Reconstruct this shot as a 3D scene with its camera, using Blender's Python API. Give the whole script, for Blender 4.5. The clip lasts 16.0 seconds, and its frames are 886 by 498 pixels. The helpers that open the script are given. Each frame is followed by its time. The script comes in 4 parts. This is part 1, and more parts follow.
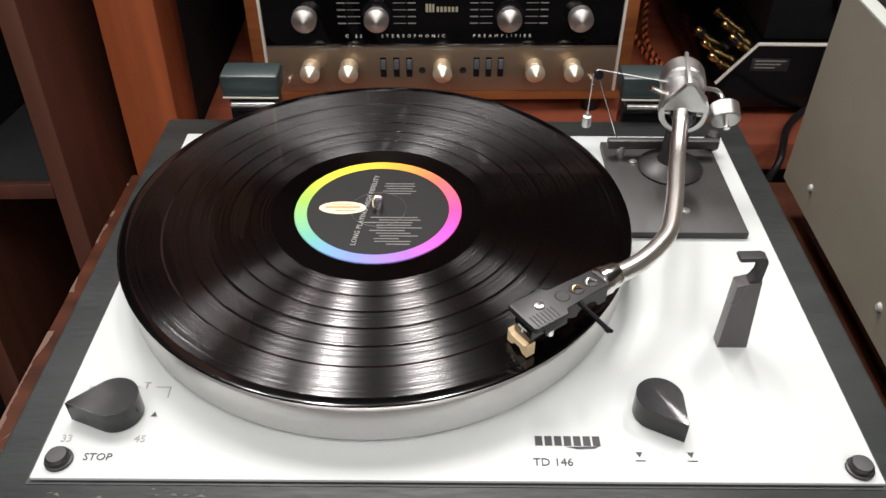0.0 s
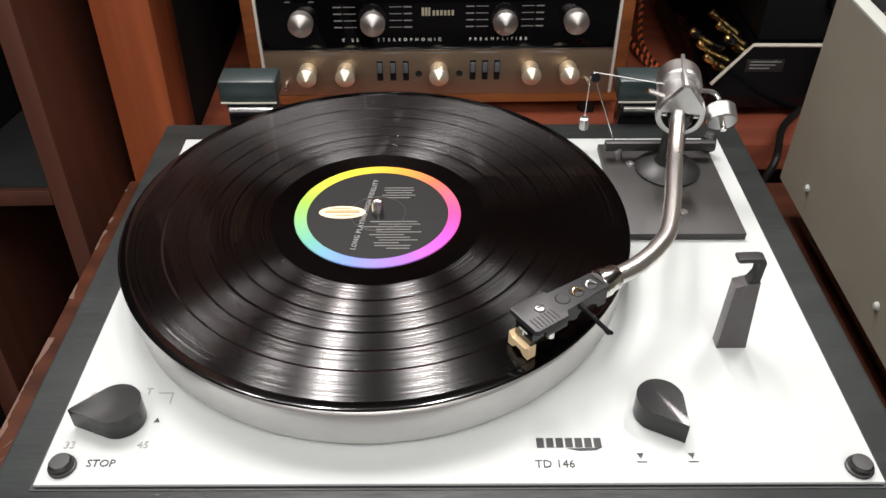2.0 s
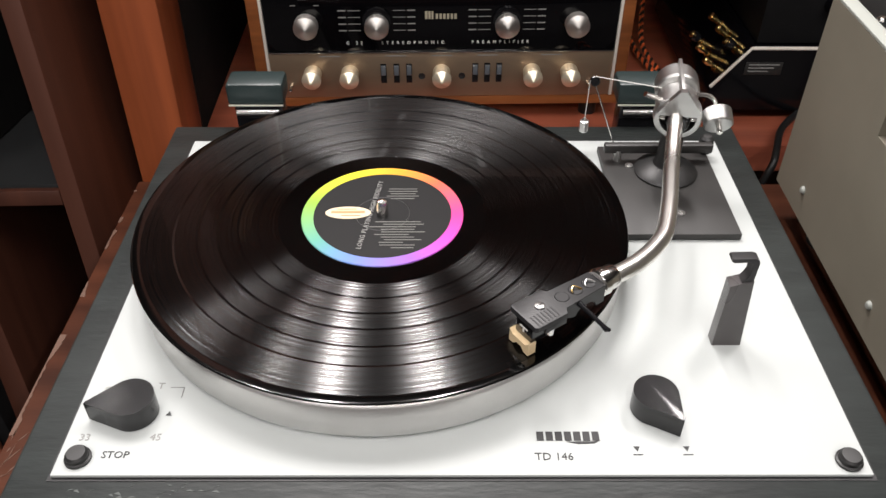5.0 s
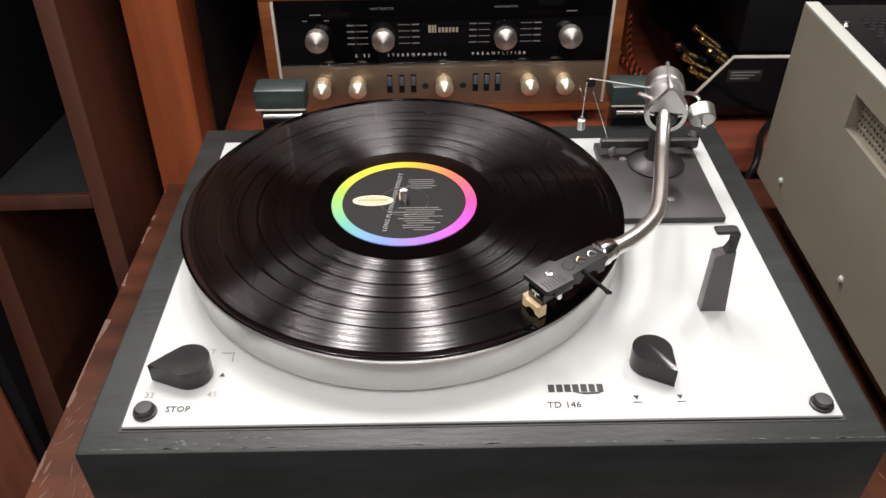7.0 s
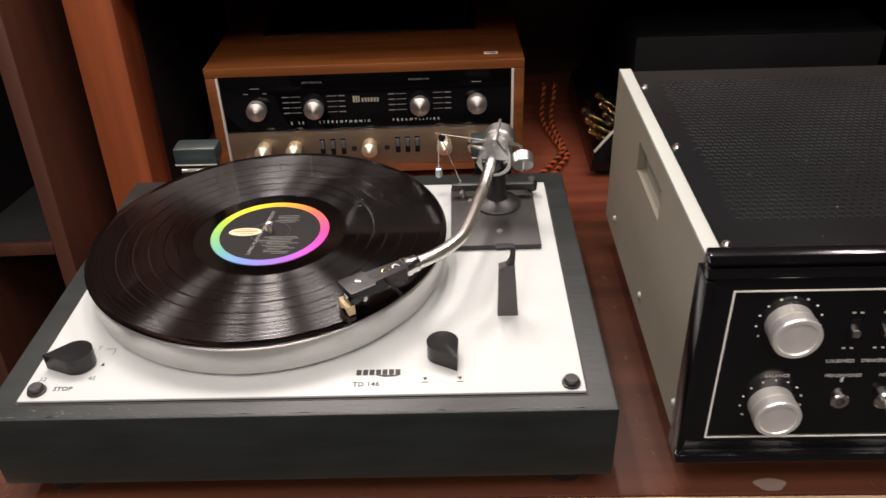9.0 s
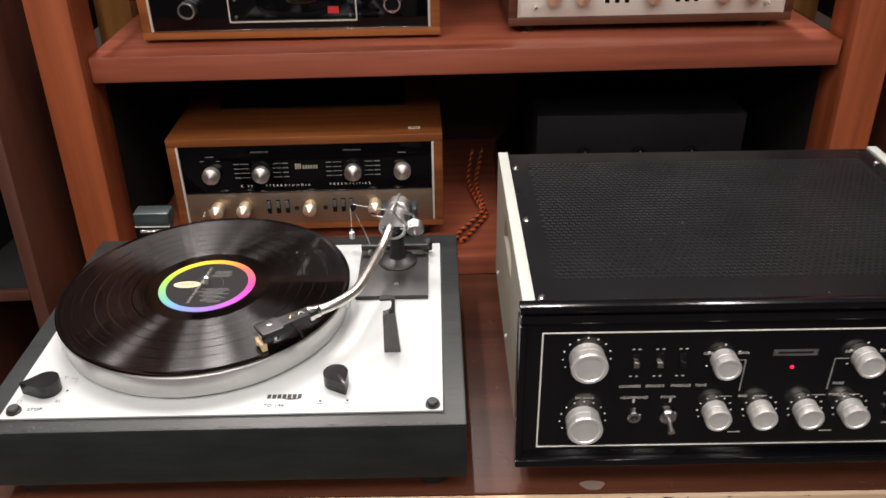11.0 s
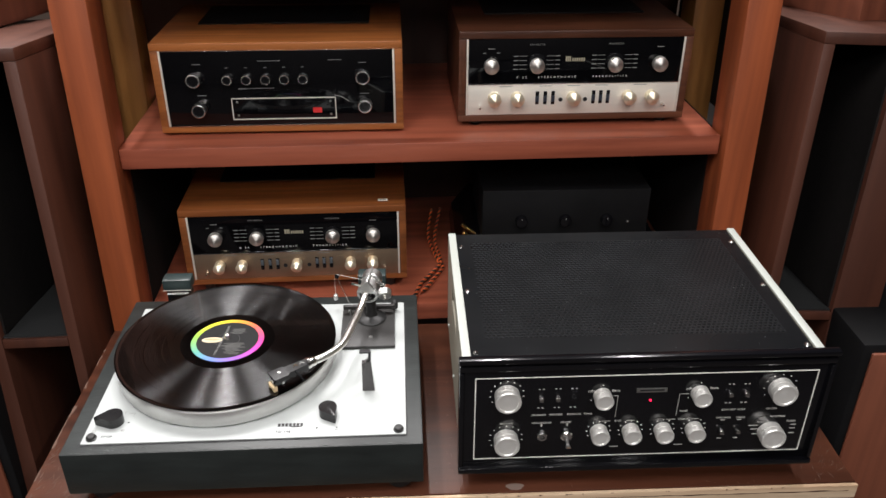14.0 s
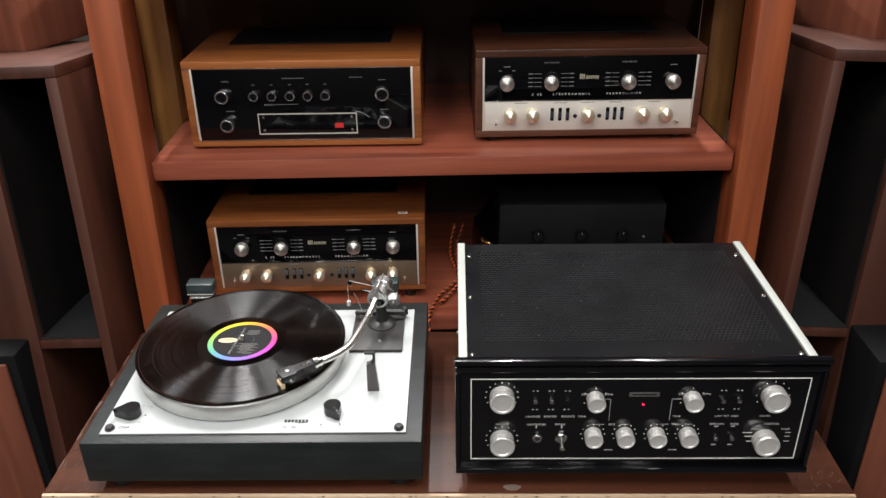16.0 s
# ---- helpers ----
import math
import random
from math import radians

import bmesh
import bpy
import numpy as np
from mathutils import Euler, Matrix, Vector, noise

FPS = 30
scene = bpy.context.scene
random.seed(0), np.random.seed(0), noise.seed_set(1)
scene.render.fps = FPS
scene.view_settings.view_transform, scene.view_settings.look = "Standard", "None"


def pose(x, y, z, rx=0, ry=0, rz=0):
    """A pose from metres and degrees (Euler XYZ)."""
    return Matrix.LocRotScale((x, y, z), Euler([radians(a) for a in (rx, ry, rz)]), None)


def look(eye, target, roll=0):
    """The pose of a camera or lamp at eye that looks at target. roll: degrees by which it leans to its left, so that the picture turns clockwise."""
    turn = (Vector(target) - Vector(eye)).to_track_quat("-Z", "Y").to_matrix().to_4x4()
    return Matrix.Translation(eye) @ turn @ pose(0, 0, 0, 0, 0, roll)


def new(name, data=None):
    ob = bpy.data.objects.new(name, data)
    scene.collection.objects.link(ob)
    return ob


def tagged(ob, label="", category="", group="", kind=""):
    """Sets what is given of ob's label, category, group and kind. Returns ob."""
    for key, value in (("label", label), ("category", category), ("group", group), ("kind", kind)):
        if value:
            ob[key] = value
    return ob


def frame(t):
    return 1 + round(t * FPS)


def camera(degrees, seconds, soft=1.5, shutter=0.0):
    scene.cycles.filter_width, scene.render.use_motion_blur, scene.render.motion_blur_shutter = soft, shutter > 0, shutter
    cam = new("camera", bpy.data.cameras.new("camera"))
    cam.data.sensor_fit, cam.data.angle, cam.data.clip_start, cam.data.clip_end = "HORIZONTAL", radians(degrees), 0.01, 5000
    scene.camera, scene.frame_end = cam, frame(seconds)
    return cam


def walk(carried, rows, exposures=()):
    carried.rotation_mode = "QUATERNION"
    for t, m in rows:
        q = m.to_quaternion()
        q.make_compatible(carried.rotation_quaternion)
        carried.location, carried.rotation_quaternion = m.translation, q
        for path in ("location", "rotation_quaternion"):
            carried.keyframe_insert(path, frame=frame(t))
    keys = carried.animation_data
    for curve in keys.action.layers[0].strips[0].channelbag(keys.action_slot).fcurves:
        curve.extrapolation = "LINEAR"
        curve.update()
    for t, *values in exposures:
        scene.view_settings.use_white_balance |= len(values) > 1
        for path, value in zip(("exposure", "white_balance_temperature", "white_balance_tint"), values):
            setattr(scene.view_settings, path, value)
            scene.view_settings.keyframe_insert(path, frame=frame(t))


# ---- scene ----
cam = camera(57.1, 16.0, shutter=0.4)
PATH = [
    (0, (0.214, -0.202, 0.416), (0.198, 1.332, -0.867), 0.3),
    (0.5, (0.213, -0.2, 0.415), (0.19, 1.332, -0.87), 0.1),
    (1, (0.214, -0.197, 0.415), (0.196, 1.336, -0.87), -0.2),
    (1.5, (0.211, -0.2, 0.418), (0.201, 1.333, -0.866), -0.1),
    (2, (0.212, -0.203, 0.418), (0.205, 1.334, -0.861), -0.0),
    (2.5, (0.213, -0.205, 0.418), (0.203, 1.332, -0.861), -0.1),
    (3, (0.215, -0.209, 0.421), (0.205, 1.328, -0.858), -0.2),
    (3.5, (0.216, -0.211, 0.421), (0.204, 1.326, -0.859), -0.1),
    (4, (0.214, -0.21, 0.422), (0.196, 1.327, -0.858), -0.2),
    (6.5, (0.202, -0.25, 0.438), (0.208, 1.303, -0.821), 0.1),
    (7, (0.194, -0.274, 0.444), (0.206, 1.293, -0.798), -0.2),
    (7.5, (0.225, -0.301, 0.454), (0.211, 1.291, -0.756), -0.4),
    (8, (0.264, -0.337, 0.473), (0.211, 1.292, -0.687), -0.6),
    (8.5, (0.305, -0.364, 0.48), (0.235, 1.291, -0.64), -1.6),
    (9, (0.338, -0.399, 0.484), (0.281, 1.274, -0.611), -2.1),
    (9.2, (0.345, -0.414, 0.49), (0.298, 1.262, -0.601), -1.9),
    (11.3, (0.436, -0.571, 0.617), (0.436, 1.16, -0.385), -0.8),
    (11.5, (0.441, -0.593, 0.641), (0.448, 1.138, -0.36), -0.6),
    (12, (0.442, -0.613, 0.682), (0.471, 1.108, -0.338), 0.1),
    (12.5, (0.444, -0.641, 0.729), (0.477, 1.084, -0.283), 0.0),
    (13, (0.447, -0.67, 0.75), (0.49, 1.065, -0.244), -0.4),
    (13.5, (0.417, -0.717, 0.772), (0.491, 1.022, -0.213), -0.6),
    (14, (0.43, -0.759, 0.788), (0.509, 0.986, -0.185), 0.2),
    (14.5, (0.469, -0.777, 0.788), (0.5, 0.974, -0.176), 0.4),
    (15, (0.482, -0.795, 0.787), (0.477, 0.963, -0.167), 0.1),
    (15.5, (0.493, -0.8, 0.789), (0.464, 0.968, -0.147), -0.6),
    (16, (0.491, -0.809, 0.787), (0.451, 0.966, -0.133), -0.9),
]
walk(cam, [(t, look(eye, target, roll)) for t, eye, target, roll in PATH],
     [(0, 0.0, 6500, 14), (6.5, 0.0, 6550, 15), (8.0, -0.02, 6850, 19), (9.0, -0.13, 6980, 20), (11.4, 0.08, 6650, 17), (13.0, 0.08, 6500, 15), (14, 0.06, 6380, 13), (16, 0.08, 6350, 12)])


# ---- light: rows of ceiling tubes above the shop, faint ambient ----
world = bpy.data.worlds.new("shop_air")
scene.world = world
world.use_nodes = True
world.node_tree.nodes["Background"].inputs[0].default_value = (0.9, 0.95, 1.0, 1)
world.node_tree.nodes["Background"].inputs[1].default_value = 0.06


def tube_lamp(x, y, length, power, z=2.2, width=0.055):
    data = bpy.data.lights.new("tube_light", "AREA")
    data.shape, data.size, data.size_y, data.energy = "RECTANGLE", width, length, power
    data.color = (1.0, 0.97, 0.93)
    ob = new("tube_light", data)
    ob.matrix_world = pose(x, y, z)
    return ob


for lx, back in ((-1.30, 21), (-0.54, 10), (-0.24, 36), (0.24, 33), (1.25, 34)):
    tube_lamp(lx, 1.18, 0.84, back)
for lx in (-1.30, -0.27, 0.55, 1.45):
    tube_lamp(lx, -0.95, 0.9, 17)
for lx in (-1.30, -0.27, 0.55, 1.45):
    tube_lamp(lx, -2.60, 1.1, 19)
scene.view_settings.exposure = 0.0


# ---- mesh helpers ----
def box(x0, x1, y0, y1, z0, z1, b=0.0, bm=None, seg=2, m=None):
    bm = bm or bmesh.new()
    mm = Matrix.Translation(((x0 + x1) / 2, (y0 + y1) / 2, (z0 + z1) / 2)) @ Matrix.Diagonal((abs(x1 - x0), abs(y1 - y0), abs(z1 - z0), 1))
    if m is not None:
        mm = m @ mm
    vs = bmesh.ops.create_cube(bm, size=1, matrix=mm)["verts"]
    if b > 0:
        es = list({e for v in vs for e in v.link_edges})
        bmesh.ops.bevel(bm, geom=es, offset=b, segments=seg, affect="EDGES", profile=0.5)
    return bm


def cyl(r, h, m=None, seg=32, r2=None, b=0.0, bm=None):
    """Cylinder or cone standing on z = 0 of m."""
    bm = bm or bmesh.new()
    mm = (m or Matrix()) @ Matrix.Translation((0, 0, h / 2))
    vs = bmesh.ops.create_cone(bm, cap_ends=True, segments=seg, radius1=r, radius2=r if r2 is None else r2, depth=h, matrix=mm)["verts"]
    if b > 0:
        es = [e for e in {e for v in vs for e in v.link_edges} if any(len(f.verts) > 4 for f in e.link_faces)]
        bmesh.ops.bevel(bm, geom=es, offset=b, segments=2, affect="EDGES", profile=0.5)
    return bm


def lathe(profile, seg=48, m=None, bm=None):
    """Turns a profile of (radius, height) about z."""
    bm = bm or bmesh.new()
    m = m or Matrix()
    rings = []
    for r, z in profile:
        if r < 1e-6:
            rings.append([bm.verts.new(m @ Vector((0, 0, z)))])
        else:
            rings.append([bm.verts.new(m @ Vector((r * math.cos(2 * math.pi * i / seg), r * math.sin(2 * math.pi * i / seg), z))) for i in range(seg)])
    for a, c in zip(rings, rings[1:]):
        for i in range(seg):
            j = (i + 1) % seg
            if len(a) == 1 and len(c) == 1:
                continue
            if len(a) == 1:
                bm.faces.new((a[0], c[j], c[i]))
            elif len(c) == 1:
                bm.faces.new((a[i], a[j], c[0]))
            else:
                bm.faces.new((a[i], a[j], c[j], c[i]))
    bmesh.ops.recalc_face_normals(bm, faces=bm.faces)
    return bm


def prism(poly, z0, z1, b=0.0, m=None, bm=None):
    """A plan outline pulled up from z0 to z1."""
    bm = bm or bmesh.new()
    m = m or Matrix()
    low = [bm.verts.new(m @ Vector((x, y, z0))) for x, y in poly]
    top = [bm.verts.new(m @ Vector((x, y, z1))) for x, y in poly]
    n = len(poly)
    fs = [bm.faces.new(top), bm.faces.new(low[::-1])]
    for i in range(n):
        fs.append(bm.faces.new((low[i], low[(i + 1) % n], top[(i + 1) % n], top[i])))
    if b > 0:
        bmesh.ops.bevel(bm, geom=list(fs[0].edges), offset=b, segments=2, affect="EDGES", profile=0.5)
    bmesh.ops.recalc_face_normals(bm, faces=bm.faces)
    return bm


def sweep(points, r, seg=12, bm=None):
    """A round bar along points; r may be one radius or one a point."""
    bm = bm or bmesh.new()
    pts = [Vector(p) for p in points]
    rr = r if isinstance(r, (list, tuple)) else [r] * len(pts)
    rings = []
    side = None
    for i, p in enumerate(pts):
        d = (pts[min(i + 1, len(pts) - 1)] - pts[max(i - 1, 0)]).normalized()
        if side is None:
            side = d.cross(Vector((0, 0, 1)) if abs(d.z) < 0.9 else Vector((1, 0, 0))).normalized()
        side = (side - d * side.dot(d)).normalized()
        up = d.cross(side)
        rings.append([bm.verts.new(p + rr[i] * (math.cos(a) * side + math.sin(a) * up)) for a in (2 * math.pi * k / seg for k in range(seg))])
    for a, c in zip(rings, rings[1:]):
        for k in range(seg):
            bm.faces.new((a[k], a[(k + 1) % seg], c[(k + 1) % seg], c[k]))
    bm.faces.new(rings[0][::-1])
    bm.faces.new(rings[-1])
    bmesh.ops.recalc_face_normals(bm, faces=bm.faces)
    return bm


def spline(points, n=8):
    """Smooth line through points."""
    p = [Vector(q) for q in points]
    p = [2 * p[0] - p[1]] + p + [2 * p[-1] - p[-2]]
    out = []
    for i in range(1, len(p) - 2):
        for k in range(n):
            t = k / n
            out.append(0.5 * (2 * p[i] + (p[i + 1] - p[i - 1]) * t + (2 * p[i - 1] - 5 * p[i] + 4 * p[i + 1] - p[i + 2]) * t * t
                              + (3 * p[i] - p[i - 1] - 3 * p[i + 1] + p[i + 2]) * t ** 3))
    out.append(p[-2])
    return out


def holed(a, b, c0, c1, m=None):
    """A plate with one rectangular hole; a and b are four rising cuts along its two sides."""
    bm = bmesh.new()
    m = m or Matrix()
    g = {(i, j, k): bm.verts.new(m @ Vector((a[i], b[j], (c0, c1)[k]))) for i in range(4) for j in range(4) for k in range(2)}
    for i in range(3):
        for j in range(3):
            if (i, j) != (1, 1):
                for k in range(2):
                    bm.faces.new([g[q] for q in ((i, j, k), (i + 1, j, k), (i + 1, j + 1, k), (i, j + 1, k))])
    for i in range(3):
        for j in (0, 3):
            bm.faces.new([g[q] for q in ((i, j, 0), (i + 1, j, 0), (i + 1, j, 1), (i, j, 1))])
            bm.faces.new([g[q] for q in ((j, i, 0), (j, i + 1, 0), (j, i + 1, 1), (j, i, 1))])
    for j in (1, 2):
        bm.faces.new([g[q] for q in ((1, j, 0), (2, j, 0), (2, j, 1), (1, j, 1))])
        bm.faces.new([g[q] for q in ((j, 1, 0), (j, 2, 0), (j, 2, 1), (j, 1, 1))])
    bmesh.ops.recalc_face_normals(bm, faces=bm.faces)
    return bm


def mesh_of(name, bm, material, smooth=True):
    me = bpy.data.meshes.new(name)
    bm.to_mesh(me)
    bm.free()
    me.materials.append(material)
    if smooth:
        me.shade_smooth()
        me.set_sharp_from_angle(angle=radians(32))
    return me


def part(name, bm, material, parent, label="", m=None):
    ob = new(name, bm if isinstance(bm, bpy.types.Mesh) else mesh_of(name, bm, material))
    ob.parent = parent
    if m is not None:
        ob.matrix_basis = m
    if label:
        tagged(ob, label)
    return ob


def thing(name, label, category, group="", kind="", m=None):
    ob = new(name)
    ob.empty_display_size = 0.02
    if m is not None:
        ob.matrix_basis = m
    return tagged(ob, label, category, group, kind)


def solid(name, bm, material, label, category="", group="", kind="", m=None):
    ob = new(name, mesh_of(name, bm, material))
    if m is not None:
        ob.matrix_basis = m
    return tagged(ob, label, category, group, kind)


def lettering(name, words, size, material, parent, m, align="CENTER", depth=0.00015, wide=1.0):
    """Words in the built-in font, as a thin mesh; m puts its plane."""
    cu = bpy.data.curves.new("words", "FONT")
    cu.body, cu.size, cu.align_x, cu.align_y, cu.extrude, cu.resolution_u, cu.space_character = words, size, align, "CENTER", depth, 2, wide
    tmp = new("words", cu)
    me = bpy.data.meshes.new_from_object(tmp.evaluated_get(bpy.context.evaluated_depsgraph_get()))
    bpy.data.objects.remove(tmp)
    me.materials.clear()
    me.materials.append(material)
    return part(name, me, material, parent, "", m)


# ---- materials ----
def material(name, colour, rough, metal=0.0, vary=0.12, scale=40.0, bump=0.0, bump_scale=200.0, coat=0.0, stretch=(1, 1, 1), second=None, amount=0.5, spec=0.5, rough_vary=0.1, coat_rough=0.05, spread=(0.32, 0.68)):
    """Base colour broken up at two scales, uneven gloss and fine relief, in object space."""
    mt = bpy.data.materials.new(name)
    mt.use_nodes = True
    nt = mt.node_tree
    bs = nt.nodes["Principled BSDF"]
    tc = nt.nodes.new("ShaderNodeTexCoord")
    mp = nt.nodes.new("ShaderNodeMapping")
    mp.inputs["Scale"].default_value = stretch
    nt.links.new(tc.outputs["Object"], mp.inputs[0])
    info = nt.nodes.new("ShaderNodeObjectInfo")
    add = nt.nodes.new("ShaderNodeVectorMath")
    nt.links.new(mp.outputs[0], add.inputs[0])
    nt.links.new(info.outputs["Random"], add.inputs[1])
    n1, n2 = nt.nodes.new("ShaderNodeTexNoise"), nt.nodes.new("ShaderNodeTexNoise")
    n1.inputs["Scale"].default_value, n1.inputs["Detail"].default_value = scale, 6
    n2.inputs["Scale"].default_value, n2.inputs["Detail"].default_value = scale / 9, 3
    for n in (n1, n2):
        nt.links.new(add.outputs[0], n.inputs["Vector"])
    mul = nt.nodes.new("ShaderNodeMath")
    mul.operation = "MULTIPLY_ADD"
    mul.inputs[1].default_value = 0.5
    nt.links.new(n1.outputs[0], mul.inputs[0])
    half = nt.nodes.new("ShaderNodeMath")
    half.operation = "MULTIPLY"
    half.inputs[1].default_value = 0.5
    nt.links.new(n2.outputs[0], half.inputs[0])
    nt.links.new(half.outputs[0], mul.inputs[2])
    ramp = nt.nodes.new("ShaderNodeValToRGB")
    c = np.array(colour)
    d = np.array(second) if second else c * (1 + vary)
    low = c * (1 - vary)
    ramp.color_ramp.elements[0].position, ramp.color_ramp.elements[1].position = spread
    ramp.color_ramp.elements[0].color = (*low, 1)
    ramp.color_ramp.elements[1].color = (*np.minimum(d, 0.95), 1)
    nt.links.new(mul.outputs[0], ramp.inputs[0])
    nt.links.new(ramp.outputs[0], bs.inputs["Base Color"])
    rr = nt.nodes.new("ShaderNodeMapRange")
    rr.inputs["To Min"].default_value, rr.inputs["To Max"].default_value = max(rough - rough_vary, 0.02), min(rough + rough_vary, 1)
    nt.links.new(n2.outputs[0], rr.inputs[0])
    nt.links.new(rr.outputs[0], bs.inputs["Roughness"])
    bs.inputs["Metallic"].default_value = metal
    bs.inputs["Coat Weight"].default_value = coat
    bs.inputs["Coat Roughness"].default_value = coat_rough
    bs.inputs["Specular IOR Level"].default_value = spec
    if bump:
        n3 = nt.nodes.new("ShaderNodeTexNoise")
        n3.inputs["Scale"].default_value, n3.inputs["Detail"].default_value = bump_scale, 4
        nt.links.new(add.outputs[0], n3.inputs["Vector"])
        bp = nt.nodes.new("ShaderNodeBump")
        bp.inputs["Strength"].default_value, bp.inputs["Distance"].default_value = bump, 0.001
        nt.links.new(n3.outputs[0], bp.inputs["Height"])
        nt.links.new(bp.outputs[0], bs.inputs["Normal"])
    return mt


def wood(name, dark, light, rough, along="z", scale=30.0, coat=0.15, bump=0.15, spec=0.5):
    st = {"x": (0.06, 1, 1), "y": (1, 0.06, 1), "z": (1, 1, 0.06)}[along]
    return material(name, dark, rough, 0, 0.15, scale, bump, scale * 5, coat, st, light, coat_rough=0.25, spread=(0.38, 0.62), spec=spec)


red_wood_z = wood("stained_red_wood_upright", (0.21, 0.048, 0.017), (0.40, 0.098, 0.032), 0.45, "z", 38, bump=0.08)
red_wood_x = wood("stained_red_wood_across", (0.245, 0.060, 0.032), (0.43, 0.119, 0.064), 0.42, "x", 45, bump=0.08)
yellow_wood = wood("yellow_brown_wood_upright", (0.20, 0.082, 0.020), (0.36, 0.16, 0.040), 0.45, "z", 38, bump=0.08)
brown_wood = wood("brown_veneer", (0.058, 0.018, 0.010), (0.088, 0.029, 0.016), 0.5, "z", 40)
dark_side = wood("dark_brown_side", (0.030, 0.012, 0.008), (0.050, 0.020, 0.012), 0.55, "z", 40, 0)
table_wood = wood("worn_table_top", (0.034, 0.011, 0.006), (0.074, 0.024, 0.012), 0.36, "x", 40, 0.0, spec=0.25)
raw_edge = wood("bare_ply_edge", (0.46, 0.31, 0.19), (0.74, 0.57, 0.40), 0.7, "x", 60, 0)
walnut = wood("walnut_case", (0.20, 0.061, 0.015), (0.37, 0.124, 0.032), 0.38, "x", 90, 0.25)
low_walnut = wood("darker_walnut_case", (0.155, 0.046, 0.012), (0.29, 0.093, 0.025), 0.38, "x", 90, 0.25)
dark_walnut = wood("dark_walnut_case", (0.055, 0.018, 0.009), (0.125, 0.045, 0.022), 0.4, "x", 90, 0.25)
black_wood = material("black_stained_wood", (0.011, 0.0133, 0.0131), 0.42, 0, 0.25, 60, 0.25, 300, 0, (0.3, 1, 1), (0.021, 0.0255, 0.0245), spec=0.4)
plate_paint = material("pale_silver_plate", (0.42, 0.445, 0.437), 0.50, 0, 0.02, 20, 0.03, 900)
alu = material("cast_aluminium", (0.62, 0.615, 0.60), 0.38, 0.72, 0.05, 60, 0.06, 600)
chrome = material("chrome", (0.80, 0.78, 0.75), 0.17, 1.0, 0.04, 60, rough_vary=0.05)
satin = material("satin_metal", (0.60, 0.60, 0.59), 0.34, 1.0, 0.06, 80)
bronze = material("brushed_bronze_panel", (0.37, 0.275, 0.19), 0.42, 0.85, 0.06, 120, 0.08, 700, 0, (0.04, 1, 1))
brushed = material("brushed_panel", (0.80, 0.76, 0.68), 0.55, 0.45, 0.05, 120, 0.08, 700, 0, (0.04, 1, 1))
shell_grey = material("shell_grey", (0.020, 0.020, 0.021), 0.45, 0, 0.1, 80, 0.06, 800)
black_plastic = material("black_plastic", (0.007, 0.007, 0.008), 0.14, 0, 0.2, 80, 0.02, 500, rough_vary=0.05)
matt_black = material("matt_black", (0.005, 0.005, 0.0055), 0.6, 0, 0.25, 60, 0.1, 700, spec=0.2)
grey_board = material("dark_grey_board", (0.022, 0.021, 0.020), 0.5, 0, 0.15, 60, 0.06, 900)
glass_black = material("black_glass_panel", (0.0025, 0.0025, 0.0032), 0.05, 0, 0.2, 60, rough_vary=0.02, spec=0.33)
rim_metal = material("bright_rim_metal", (0.90, 0.89, 0.87), 0.26, 1.0, 0.05, 80)
gloss_black = material("gloss_black_lacquer", (0.003, 0.003, 0.004), 0.16, 0, 0.2, 40, coat=0.1, rough_vary=0.05)
grey_paint = material("grey_green_paint", (0.205, 0.188, 0.147), 0.5, 0, 0.06, 30, 0.08, 900)
pale_edge = material("pale_grey_edge", (0.34, 0.36, 0.33), 0.5, 0, 0.05, 40)
white_ink = material("white_ink", (0.88, 0.87, 0.82), 0.5, 0, 0.05, 50)
grey_ink = material("grey_ink", (0.24, 0.24, 0.23), 0.5, 0, 0.05, 50)
black_ink = material("black_ink", (0.01, 0.01, 0.011), 0.5, 0, 0.1, 50)
dark_gap = material("near_black_sheet", (0.009, 0.0075, 0.007), 0.9, 0, 0.3, 60, spec=0.2)
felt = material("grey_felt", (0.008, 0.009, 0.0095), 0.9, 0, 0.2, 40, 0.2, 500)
rubber = material("black_rubber", (0.012, 0.012, 0.012), 0.45, 0, 0.2, 60)
shop_wall = material("shop_wall_paint", (0.10, 0.07, 0.055), 0.8, 0, 0.06, 4)
pale_wall = material("pale_wall_paint", (0.08, 0.075, 0.07), 0.8, 0, 0.06, 4)
shop_floor = material("shop_carpet", (0.035, 0.03, 0.028), 0.9, 0, 0.2, 60, 0.2, 300)
gold = material("gold_plate", (0.75, 0.52, 0.20), 0.22, 1.0, 0.08, 60)

# ---- the room round the display ----
solid("floor", box(-3.5, 4.5, -3.5, 4.0, -0.82, -0.78), shop_floor, "dark carpet of the shop floor", "floor", "", "structure")
solid("ceiling", box(-3.5, 4.5, -3.5, 4.0, 2.30, 2.36), material("ceiling_paint", (0.10, 0.098, 0.095), 0.9), "pale plain shop ceiling", "ceiling", "", "structure")
solid("wall_north", box(-3.5, 4.5, 4.0, 4.1, -0.82, 2.36), shop_wall, "plain painted shop wall", "wall", "", "structure")
solid("wall_south", box(-3.5, 4.5, -3.6, -3.5, -0.82, 2.36), pale_wall, "plain painted shop wall", "wall", "", "structure")
solid("wall_east", box(4.5, 4.6, -3.5, 4.0, -0.82, 2.36), pale_wall, "plain painted shop wall", "wall", "", "structure")
